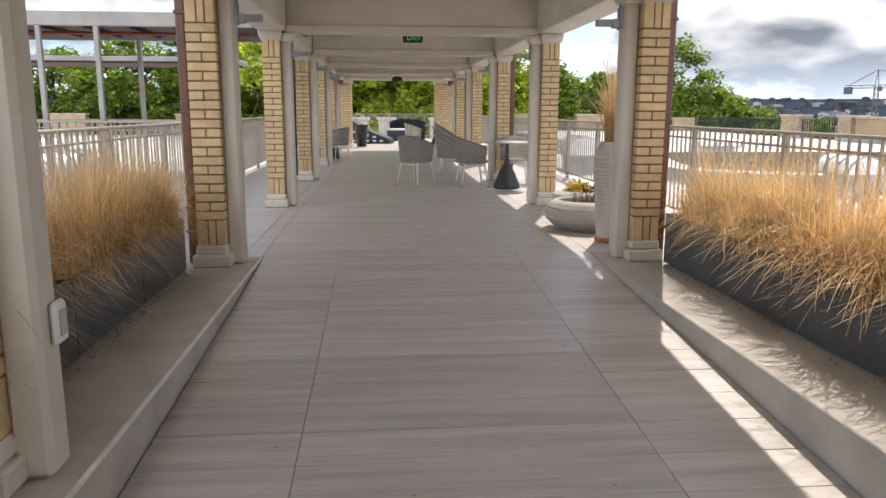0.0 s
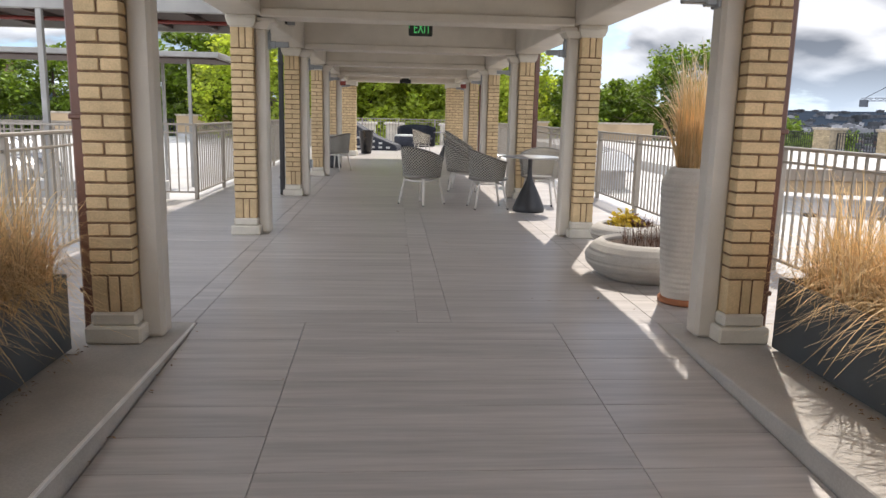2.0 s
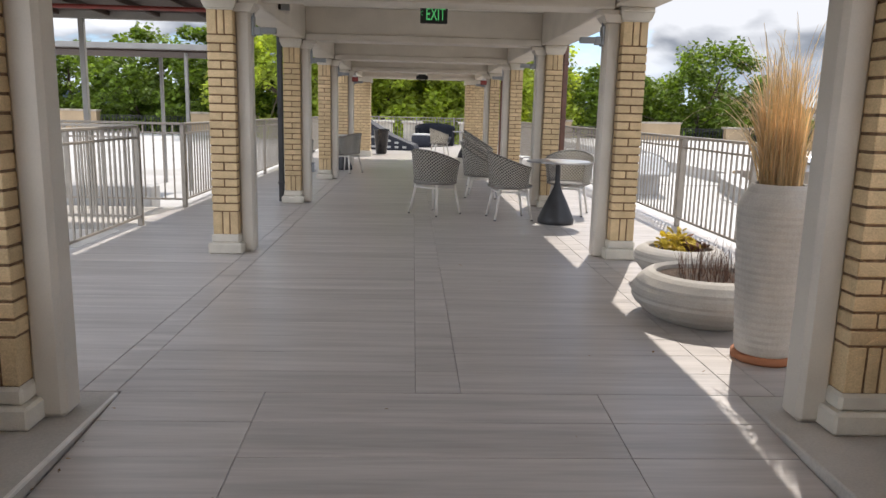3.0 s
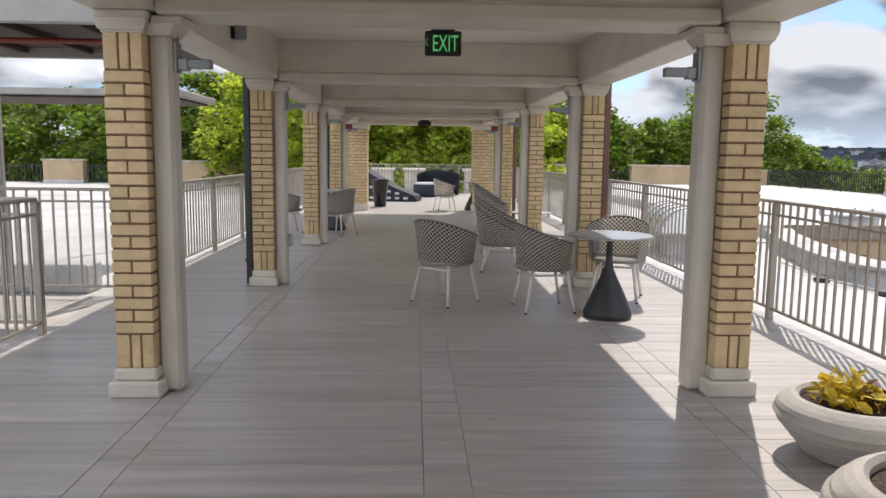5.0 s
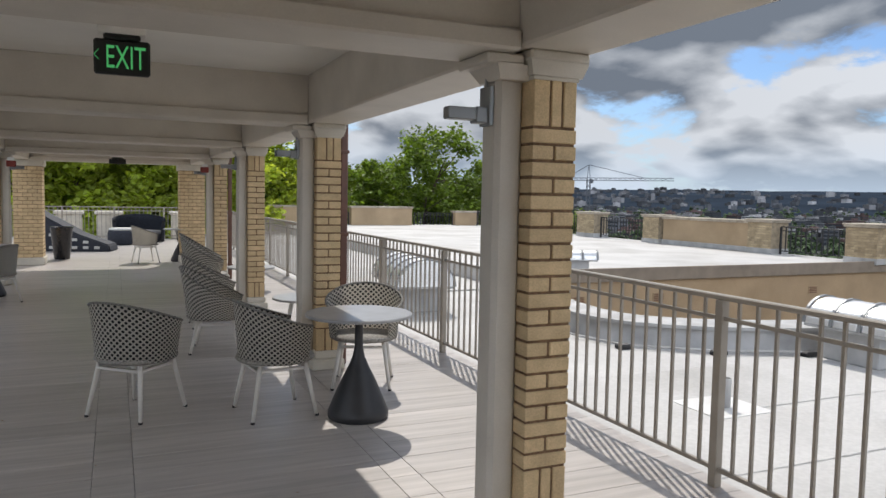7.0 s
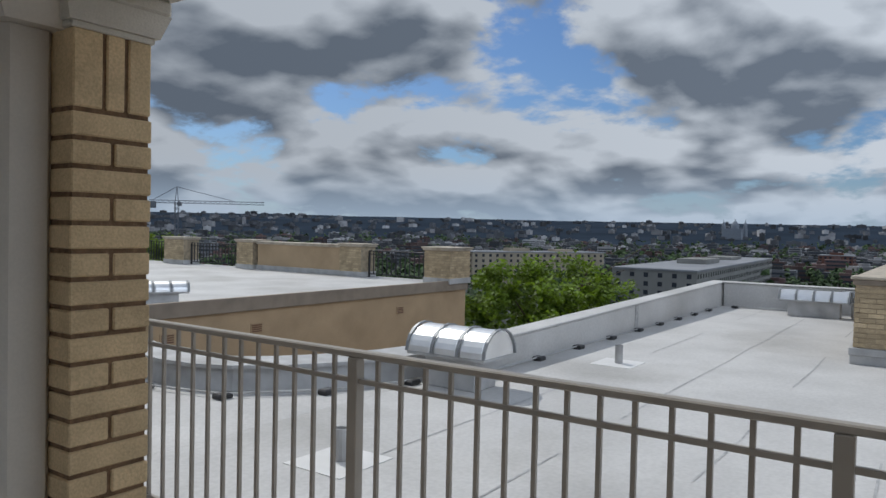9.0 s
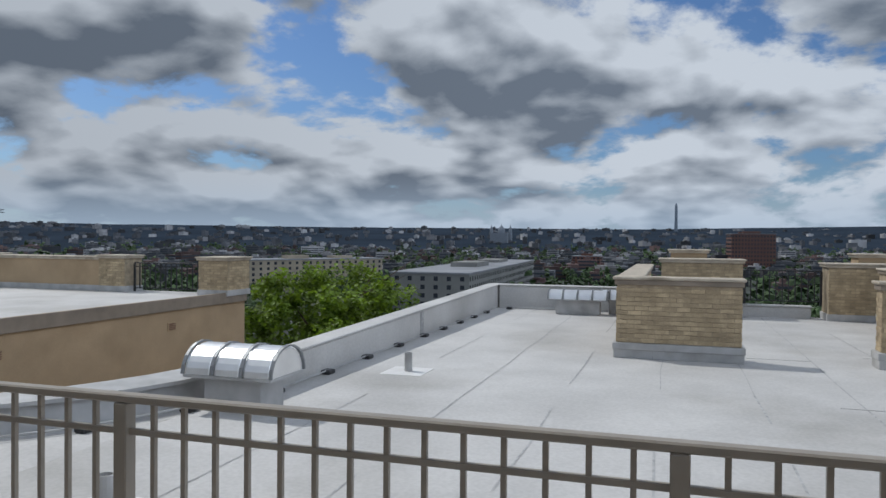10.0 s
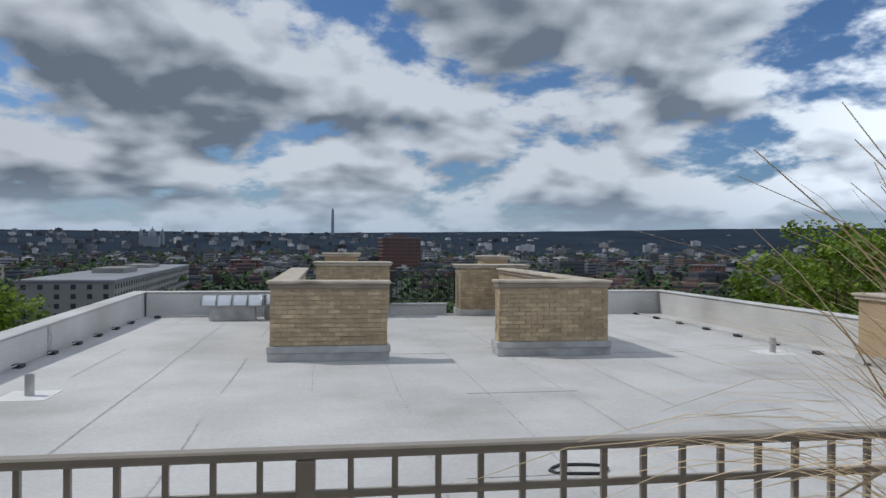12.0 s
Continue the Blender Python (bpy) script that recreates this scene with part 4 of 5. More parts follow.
def tub_chair(m, label, group="tub chairs", width=0.325, depth=0.315, back=0.82, arm=0.63, lounge=False):
    ob = base("tub_chair" if not lounge else "lounge_chair", m, label, "chair", group)
    seat_z = 0.42 if not lounge else 0.36
    bm = bmesh.new()
    shell(bm, width, depth, seat_z - 0.02, back, arm, 0.13 if not lounge else 0.22)
    part("shell", bm, M_WEAVE, ob, "woven pale cord over dark gaps", smooth=True)
    bm = bmesh.new()
    lathe(bm, [(0.02, seat_z - 0.035), (width * 0.80, seat_z - 0.03), (width * 0.86, seat_z - 0.012), (width * 0.84, seat_z + 0.005), (0.02, seat_z + 0.012)], 28)
    part("seat", bm, M_WEAVE_SEAT, ob, "woven seat", smooth=True)
    # rounded cord rim along the top edge
    bm = bmesh.new()
    pts = []
    for i in range(29):
        a = math.pi * (1 + (i / 28 - 0.5) * 2 * 0.86 * 0.86)
        w = (1 - math.cos(a)) / 2
        g = 1.13 if not lounge else 1.22
        pts.append((math.cos(a) * depth * 0.82 * g, math.sin(a) * width * 0.86 * g, arm + (back - arm) * max(0, min(1, w)) ** 1.3))
    for a, b in zip(pts, pts[1:]):
        rod(bm, a, b, 0.0085, sides=6)
    part("rim", bm, M_RIM, ob, "dark cord rim")
    r = 0.222
    for sx, sy in ((1, 1), (1, -1), (-1, 1), (-1, -1)):
        bm = bmesh.new()
        top = (sx * r * 0.72, sy * r * 0.78, seat_z - 0.03)
        foot = (sx * r * 1.04, sy * r * 1.04, 0.0)
        rod(bm, foot, top, 0.013, 0.019, 10)
        leg = part("leg", bm, M_LEG, ob, smooth=True)
        bm = bmesh.new()
        lathe(bm, [(0.013, 0.0), (0.015, 0.004), (0.0145, 0.016)], 10)
        bmesh.ops.translate(bm, verts=bm.verts, vec=(foot[0], foot[1], 0.0005))
        part("foot", bm, M_BLACK, leg, "black foot cap")
    bm = bmesh.new()
    z = seat_z - 0.075
    q = r * 0.78
    for a, b in (((q, q, z), (q, -q, z)), ((-q, q, z), (-q, -q, z)), ((q, q, z), (-q, q, z)), ((q, -q, z), (-q, -q, z))):
        bar(bm, a, b, 0.032, 0.018)
    part("frame", bm, M_LEG, ob)
    return ob


M_RIM = mat("dark_cord_rim", (0.22, 0.21, 0.19), 0.8, vary=0.3, scale=90)
M_WEAVE_SEAT = mat("woven_seat", (0.32, 0.30, 0.27), 0.85, vary=0.25, scale=60, bump=0.4, bump_scale=120)
LBL = "pale woven cord tub chair with white tapered legs"
tub_chair(pose(2.07, 13.77, 0, 0, 0, 47), LBL)
tub_chair(pose(2.98, 13.44, 0, 0, 0, 7), LBL)
tub_chair(pose(3.82, 13.98, 0, 0, 0, -112), LBL + " beside the table")
tub_chair(pose(-0.55, 20.1, 0, 0, 0, 20), "pale woven cord tub chair on the shaded west side")
tub_chair(pose(0.42, 19.75, 0, 0, 0, 150), "pale woven cord tub chair beside a brick pier")
tub_chair(pose(2.55, 25.75, 0, 0, 0, 15), LBL + " in the sun")
tub_chair(pose(3.55, 26.7, 0, 0, 0, -120), LBL + " in the sun")
LNG = "woven high-backed lounge chair on white legs"
tub_chair(pose(2.86, 15.75, 0, 0, 0, -12), LNG, "lounge chairs", 0.34, 0.35, 0.84, 0.48, True)
tub_chair(pose(2.98, 17.2, 0, 0, 0, 0), LNG, "lounge chairs", 0.34, 0.35, 0.86, 0.50, True)
tub_chair(pose(3.2, 19.7, 0, 0, 0, -8), LNG, "lounge chairs", 0.34, 0.35, 0.90, 0.50, True)
tub_chair(pose(3.25, 20.9, 0, 0, 0, 10), LNG, "lounge chairs", 0.34, 0.35, 0.90, 0.50, True)


def cone_table(x, y, label, top_r=0.375):
    ob = base("round_table", pose(x, y, 0), label, "table", "round tables")
    bm = bmesh.new()
    lathe(bm, [(0.205, 0.0), (0.215, 0.012), (0.215, 0.05), (0.20, 0.085), (0.165, 0.17), (0.12, 0.27), (0.075, 0.36), (0.045, 0.43), (0.03, 0.50), (0.028, 0.70), (0.05, 0.722)], 40)
    part("pedestal", bm, M_DARKMETAL, ob, "black cone-shaped pedestal", smooth=True)
    bm = bmesh.new()
    lathe(bm, [(top_r - 0.012, 0.723), (top_r, 0.727), (top_r, 0.741), (top_r - 0.008, 0.746)], 56)
    part("tabletop", bm, M_TOP, ob, "thin grey round tabletop")


cone_table(3.505, 13.12, "round bistro table with a black cone pedestal")
cone_table(0.25, 20.6, "round bistro table with a black cone pedestal in the shade")
cone_table(3.3, 25.9, "round bistro table with a black cone pedestal in the sun")


def low_table(x, y):
    ob = base("coffee_table", pose(x, y, 0), "low pale coffee table on white legs", "coffee table", "coffee tables")
    bm = bmesh.new()
    lathe(bm, [(0.36, 0.36), (0.38, 0.365), (0.38, 0.385), (0.37, 0.39)], 40)
    part("tabletop", bm, M_TOP, ob)
    for k in range(4):
        bm = bmesh.new()
        a = k * math.pi / 2 + 0.6
        rod(bm, (0.3 * math.cos(a), 0.3 * math.sin(a), 0), (0.22 * math.cos(a), 0.22 * math.sin(a), 0.362), 0.012, 0.017)
        part("leg", bm, M_LEG, ob, smooth=True)


low_table(3.95, 16.55)
low_table(3.95, 20.3)

# ---- daybed, chaise, black pot at the far end ----
ob = base("daybed", pose(2.62, 33.1, 0), "round dark woven daybed with a high curved back", "daybed")
bm = bmesh.new()
lathe(bm, [(0.55, 0.0), (0.66, 0.04), (0.68, 0.25), (0.64, 0.36), (0.3, 0.38)], 32)
part("seat", bm, M_NAVY, ob, smooth=True)
bm = bmesh.new()
shell(bm, 0.86, 0.86, 0.02, 0.86, 0.62, 0.06, thick=0.06, n=26, m=5, reach=0.8)
bmesh.ops.rotate(bm, verts=bm.verts, cent=(0, 0, 0), matrix=Matrix.Rotation(-math.pi / 2, 3, "Z"))
part("backrest", bm, M_NAVY, ob, smooth=True)
ob = base("ottoman", pose(2.15, 31.9, 0), "round dark woven ottoman", "ottoman")
bm = bmesh.new()
lathe(bm, [(0.36, 0.0), (0.42, 0.04), (0.43, 0.34), (0.40, 0.42), (0.2, 0.44)], 28)
part("body", bm, M_NAVY, ob, smooth=True)
bm = bmesh.new()
lathe(bm, [(0.39, 0.425), (0.40, 0.46), (0.36, 0.49), (0.1, 0.50)], 28)
part("cushion", bm, M_CUSHION, ob, "grey seat cushion", smooth=True)
ob = base("chaise", pose(0.95, 29.6, 0, 0, 0, -14), "dark woven wedge-shaped chaise lounge", "chaise lounge")
bm = bmesh.new()
prof = [(-0.9, 0.0), (-0.95, 1.0), (-0.85, 1.06), (0.2, 0.46), (0.95, 0.18), (1.0, 0.0)]
va = [bm.verts.new((x, -0.4, z)) for x, z in prof]
vb = [bm.verts.new((x, 0.4, z)) for x, z in prof]
bm.faces.new(va)
bm.faces.new(vb[::-1])
for i in range(len(prof)):
    j = (i + 1) % len(prof)
    bm.faces.new((va[i], vb[i], vb[j], va[j]))
bmesh.ops.recalc_face_normals(bm, faces=bm.faces)
bmesh.ops.bevel(bm, geom=bm.edges[:], offset=0.03, segments=2, affect="EDGES")
part("body", bm, M_NAVY, ob)
bm = bmesh.new()
for i in range(6):
    for j in range(2):
        x = -0.75 + i * 0.27
        top = 0.98 - (x + 0.8) * 0.55
        z = 0.07 + j * max(0.1, top * 0.4)
        if z < top - 0.12:
            box(bm, x, x + 0.13, -0.408, -0.399, z, z + 0.07)
part("openings", bm, M_CUSHION, ob, "pale gaps in the weave")
ob = base("tall_pot", pose(0.82, 26.95, 0), "tall tapered glossy black pot", "pot")
bm = bmesh.new()
lathe(bm, [(0.15, 0.0), (0.165, 0.02), (0.235, 0.70), (0.25, 0.74), (0.215, 0.74), (0.20, 0.62)], 32)
part("body", bm, mat("black_glazed_pot", (0.015, 0.015, 0.017), 0.25), ob, smooth=True)

# ---- pots by the second bay ----
def ridged(profile, step=0.018, depth=0.004):
    """Adds thrown ridges to a smooth pot profile."""
    out = []
    for (r0, z0), (r1, z1) in zip(profile, profile[1:]):
        n = max(1, int(abs(z1 - z0) / step))
        for k in range(n):
            f = k / n
            out.append((r0 + (r1 - r0) * f + (depth if len(out) % 2 else 0), z0 + (z1 - z0) * f))
    out.append(profile[-1])
    return out


ob = base("urn", pose(3.695, 8.22, 0), "tall ridged pale ceramic urn with dry grass", "urn")
bm = bmesh.new()
lathe(bm, ridged([(0.135, 0.03), (0.15, 0.08), (0.175, 0.45), (0.195, 0.80), (0.19, 0.86), (0.15, 0.93), (0.14, 0.95)]) + [(0.12, 0.95), (0.12, 0.88)], 40)
part("body", bm, M_POT, ob, smooth=False)
bm = bmesh.new()
lathe(bm, [(0.15, 0.0), (0.165, 0.01), (0.165, 0.04), (0.15, 0.045)], 36)
part("saucer", bm, M_TERRA, ob, "terracotta saucer", smooth=True)
bm = bmesh.new()
lathe(bm, [(0.001, 0.89), (0.121, 0.90)], 24, close=False)
part("soil", bm, M_SOIL, ob, "dark soil")


def tuft(name, x, y, z, r, count, height, label, material, seed, spread, width=0.0025, bias=(0, 0), droop=(0.1, 0.7)):
    rng = random.Random(seed)
    verts, faces = [], []
    for k in range(count):
        a, q = rng.uniform(0, math.tau), r * math.sqrt(rng.random())
        ang = rng.uniform(0, math.tau)
        amt = abs(rng.gauss(0, spread))
        lean = Vector((math.cos(ang) * amt + bias[0], math.sin(ang) * amt + bias[1], 0))
        blade(verts, faces, (x + q * math.cos(a), y + q * math.sin(a), z), lean, height * rng.uniform(0.4, 1.1), width * rng.uniform(0.6, 1.4), rng.uniform(*droop), rng, 7)
    me = bpy.data.meshes.new(name)
    me.from_pydata(verts, [], faces)
    me.materials.append(material)
    return tagged(new(name, me), label, "grass", kind="stuff")


tuft("urn_grass", 3.695, 8.22, 0.9, 0.10, 420, 0.70, "tall dry grass growing from the urn", M_STRAW, 21, 0.05)
tuft("urn_grass", 3.695, 8.22, 0.9, 0.10, 150, 0.85, "loose dry blades drooping from the urn", M_STRAW, 22, 0.16, 0.003, (0.02, 0.20), (0.3, 0.9))

tuft("urn_grass", 3.71, 8.26, 0.9, 0.10, 260, 0.95, "long pale blades arching out of the urn", M_PALESTRAW, 23, 0.12, 0.006, (0.05, 0.20), (0.2, 1.2))

ob = base("planter_bowl", pose(3.69, 9.02, 0), "low wide ridged pale ceramic bowl with bare stems", "bowl")
bm = bmesh.new()
lathe(bm, ridged([(0.30, 0.0), (0.38, 0.04), (0.46, 0.12), (0.47, 0.19), (0.42, 0.26), (0.37, 0.30)], 0.016, 0.006) + [(0.34, 0.31), (0.32, 0.29), (0.32, 0.24)], 48)
part("body", bm, M_POT, ob)
bm = bmesh.new()
lathe(bm, [(0.001, 0.275), (0.325, 0.262)], 30, close=False)
part("soil", bm, M_SOIL, ob, "dark soil with dry litter")
tuft("bare_stems", 3.71, 9.02, 0.26, 0.22, 160, 0.26, "bare brown stems in the low bowl", M_TWIG := mat("brown_twigs", (0.16, 0.09, 0.06), 0.9, vary=0.3, scale=20, random_tone=0.3, island=True), 31, 0.35, 0.003, droop=(0.0, 0.25))

ob = base("round_pot", pose(3.88, 10.03, 0), "round pale ceramic pot with yellow leaves", "pot")
bm = bmesh.new()
lathe(bm, ridged([(0.18, 0.0), (0.22, 0.025), (0.33, 0.155), (0.355, 0.20), (0.335, 0.255), (0.28, 0.29)], 0.016, 0.004) + [(0.26, 0.295), (0.24, 0.28), (0.24, 0.23)], 48)
part("body", bm, M_POT, ob)
bm = bmesh.new()
lathe(bm, [(0.001, 0.268), (0.245, 0.255)], 30, close=False)
part("soil", bm, M_SOIL, ob, "dark soil")


def leafy(name, centre, radius, count, size, material, label, seed, flat=0.6):
    rng = random.Random(seed)
    verts, faces = [], []
    for k in range(count):
        d = Vector((rng.gauss(0, 1), rng.gauss(0, 1), abs(rng.gauss(0, 1)) * flat)).normalized() * radius * rng.uniform(0.35, 1.0)
        p = Vector(centre) + d
        s = size * rng.uniform(0.6, 1.4)
        q = Euler((rng.uniform(-0.9, 0.9), rng.uniform(-0.9, 0.9), rng.uniform(0, 6.3))).to_matrix()
        i = len(verts)
        for c in ((-1, 0, 0), (-0.3, -0.55, 0.12), (0.6, -0.4, 0.1), (1, 0, -0.1), (0.6, 0.4, 0.1), (-0.3, 0.55, 0.12)):
            verts.append(p + q @ (Vector(c) * s))
        faces.append((i, i + 1, i + 2, i + 3))
        faces.append((i, i + 3, i + 4, i + 5))
    me = bpy.data.meshes.new(name)
    me.from_pydata(verts, [], faces)
    me.materials.append(material)
    return tagged(new(name, me), label, "plant", kind="stuff")


leafy("yellow_plant", (3.85, 10.03, 0.265), 0.17, 170, 0.035, M_YELLOW, "yellow and green ruffled leaves in the pot", 41, 0.8)
leafy("rust_plant", (3.95, 9.98, 0.262), 0.13, 70, 0.03, mat("rust_leaf", (0.13, 0.05, 0.02), 0.7, vary=0.3, scale=20, random_tone=0.3, island=True), "rust-coloured leaves in the pot", 42, 0.6)

# ---- canopy and gate on the west side ----
ob = base("canopy", pose(0, 0, 0), "flat dark canopy on pale steel posts over the gate", "canopy")
part("fascia", boxed(-9.5, -0.35, 12.62, 12.70, 2.40, 2.60, 0.01), M_STEEL, ob, "grey steel fascia beam")
part("fascia", boxed(-9.5, -0.35, 14.5, 14.58, 2.36, 2.50, 0.01), M_STEEL, ob)
part("deck", boxed(-9.5, -0.40, 12.70, 14.5, 2.46, 2.50), M_CANOPY, ob, "dark brown canopy underside")
me = mesh_of(boxed(-0.02, 0.02, 12.71, 14.49, 2.40, 2.458, 0.003), "joist", M_CANOPY)
for k in range(14):
    j = new("joist", me)
    j.parent, j.location = ob, (-0.9 - k * 0.64, 0, 0)
pm = mesh_of(boxed(-0.035, 0.035, -0.035, 0.035, ROOF_Z, 2.40, 0.006), "post", M_STEEL)
for x, y in ((-2.55, 12.66), (-3.35, 12.66), (-5.9, 12.66), (-8.5, 12.66), (-2.55, 14.54), (-5.9, 14.54)):
    p = new("post", pm)
    p.parent, p.location = ob, (x, y, 0)
bm = bmesh.new()
rod(bm, (-9.4, 13.3, 2.36), (-0.5, 13.3, 2.36), 0.025)
part("sprinkler_pipe", bm, M_REDPAINT, ob, "dark red pipe under the canopy")
ob = base("canopy", pose(0, 0, 0), "second thin-edged steel canopy on slim posts", "canopy")
part("roof", boxed(-12.0, -1.6, 17.6, 19.4, 2.22, 2.32, 0.01), M_STEEL, ob)
part("underside", boxed(-11.9, -1.7, 17.7, 19.3, 2.19, 2.219), M_CANOPY, ob, "dark canopy underside")
pm = mesh_of(boxed(-0.03, 0.03, -0.03, 0.03, ROOF_Z, 2.2, 0.006), "post", M_STEEL)
for x, y in ((-2.2, 17.8), (-3.1, 19.2), (-6.0, 17.8), (-8.2, 19.2), (-10.2, 17.8)):
    p = new("post", pm)
    p.parent, p.location = ob, (x, y, 0)
railing(RAIL_L, 13.95, -9.0, 13.95, "beige painted metal railing along the west walkway", posts=1.8)
railing(RAIL_L, 12.4, -9.0, 12.4, "beige painted metal railing along the west walkway", posts=1.8)
structure("walkway_west", boxed(-9.2, RAIL_L - 0.13, 12.2, 14.05, ROOF_Z + 0.004, -0.02), M_KERB, "raised walkway under the canopy", "walkway")
structure("upstand_west", boxed(-9.0, -2.0, 15.2, 15.6, ROOF_Z + 0.002, 0.12, 0.02), M_FLASH, "low grey roof upstand", "upstand")

# ---- trees ----
def tree(x, y, z, height, spread_r, label, seed, leaves=5200, leaf=0.26, material=M_LEAF, low=0.3):
    rng = random.Random(seed)
    ob = base("tree", pose(x, y, z), label, "tree", "trees round the roof")
    bm = bmesh.new()
    tips = []
    top = Vector((0, 0, height * 0.55))
    rod(bm, (0, 0, 0), top, height * 0.03, height * 0.018, 10)
    n = 11
    for k in range(n):
        a = k * 2.4 + rng.uniform(-0.4, 0.4)
        f = low + (1 - low) * (k + 0.5) / n
        p0 = Vector((0, 0, height * (low * 0.7 + 0.35 * k / n)))
        reach = spread_r * math.sin(math.pi * (0.22 + 0.68 * f)) * rng.uniform(0.75, 1.1)
        p2 = Vector((math.cos(a) * reach, math.sin(a) * reach, height * f * rng.uniform(0.9, 1.02)))
        p1 = p0.lerp(p2, 0.5) + Vector((0, 0, height * 0.05))
        rod(bm, p0, p1, height * 0.012, height * 0.007, 6)
        rod(bm, p1, p2, height * 0.007, height * 0.002, 5)
        tips += [p1.lerp(p2, 0.35), p1.lerp(p2, 0.7), p2]
        for j in range(4):
            q = p1.lerp(p2, rng.uniform(0.1, 1.0)) + Vector((rng.gauss(0, 1), rng.gauss(0, 1), rng.gauss(0, 0.7))) * spread_r * 0.22
            rod(bm, p1.lerp(p2, 0.4), q, height * 0.003, height * 0.0012, 4)
            tips.append(q)
    for j in range(10):
        tips.append(Vector((rng.gauss(0, spread_r * 0.3), rng.gauss(0, spread_r * 0.3), height * rng.uniform(0.75, 1.0))))
    part("trunk", bm, M_BARK, ob, "brown trunk and limbs")
    verts, faces = [], []
    clumps = 230
    mid = Vector((0, 0, height * (1 + low) / 2))
    half = height * (1 - low) / 2
    for c in range(clumps):
        d = Vector((rng.gauss(0, 1), rng.gauss(0, 1), rng.gauss(0, 1))).normalized()
        bulge = 1 + 0.30 * noise.noise(d * 1.7 + Vector((seed, 0, 0)))
        f = rng.uniform(0.68, 0.95) if c % 4 else rng.uniform(0.2, 0.6)
        tp = mid + Vector((d.x * spread_r, d.y * spread_r, d.z * half)) * f * bulge
        rr = spread_r * rng.uniform(0.11, 0.20)
        for k in range(int(leaves / clumps * rng.uniform(0.7, 1.3))):
            e = Vector((rng.gauss(0, 1), rng.gauss(0, 1), rng.gauss(0, 1))).normalized() * rr * rng.random() ** 0.45
            p = tp + Vector((e.x, e.y, e.z * 0.8))
            s = leaf * rng.uniform(0.6, 1.2)
            q = Euler((rng.uniform(-0.9, 0.9), rng.uniform(-0.9, 0.9), rng.uniform(0, 6.3))).to_matrix()
            i = len(verts)
            for v in ((-0.5, 0, 0), (0, -0.40, 0.1), (0.5, 0, -0.06), (0, 0.40, 0.1)):
                verts.append(p + q @ (Vector(v) * s))
            faces.append((i, i + 1, i + 2, i + 3))
    me = bpy.data.meshes.new("crown")
    me.from_pydata(verts, [], faces)
    me.materials.append(material)
    c = new("crown", me)
    c.parent = ob
    c["label"] = "uneven crown of many small leaves"
    return ob


GREEN = "broad green leafy tree beyond the roof edge"
YELL = "yellow-green leafy tree beyond the roof edge"
for i, (x, y, z, h, r, mtl, lf) in enumerate((
        (28.3, 21.6, -9, 9.7, 4.2, M_LEAF, 0.22), (30.5, 18.2, -9, 7.8, 3.2, M_LEAF, 0.20),
        (13.5, 52, -9, 13.2, 5.2, M_LEAF, 0.34), (20.5, 53, -9, 14.6, 5.8, M_LEAF, 0.34), (26.5, 55, -9, 12.0, 5.0, M_LEAF, 0.34), (32.5, 57, -9, 10.5, 4.6, M_LEAF, 0.34),
        (-3.0, 44.5, -9, 16.5, 5.5, M_LEAF2, 0.32), (2.5, 46, -9, 17.5, 5.6, M_LEAF2, 0.32), (7.2, 49, -9, 15.0, 5.2, M_LEAF2, 0.32), (4.8, 43, -9, 15, 4.5, M_LEAF2, 0.32), (0.0, 42, -9, 15.0, 4.5, M_LEAF2, 0.32),
        (-8.5, 49, -9, 15.4, 5.0, M_LEAF, 0.34), (-14, 51, -9, 14.5, 5.2, M_LEAF, 0.34), (-20.5, 54, -9, 14.2, 5.0, M_LEAF, 0.34), (-27, 52, -9, 11.5, 4.8, M_LEAF2, 0.34),
        (-34, 56, -9, 12, 5, M_LEAF2, 0.34), (24.5, -7.0, -9, 11.4, 3.5, M_LEAF, 0.20), (29, -12, -9, 11.6, 4.4, M_LEAF, 0.24))):
    tree(x, y, z, h, r, GREEN if mtl is M_LEAF else YELL, 100 + i, 36000 if i < 2 else 24000, lf * 0.95, mtl)


# ---- city below and beyond ----
# Matte far material; haze-named ones have distance haze in their base colour.
def hazy(name, color, **k):
    return mat(name, color, 0.9, **k)


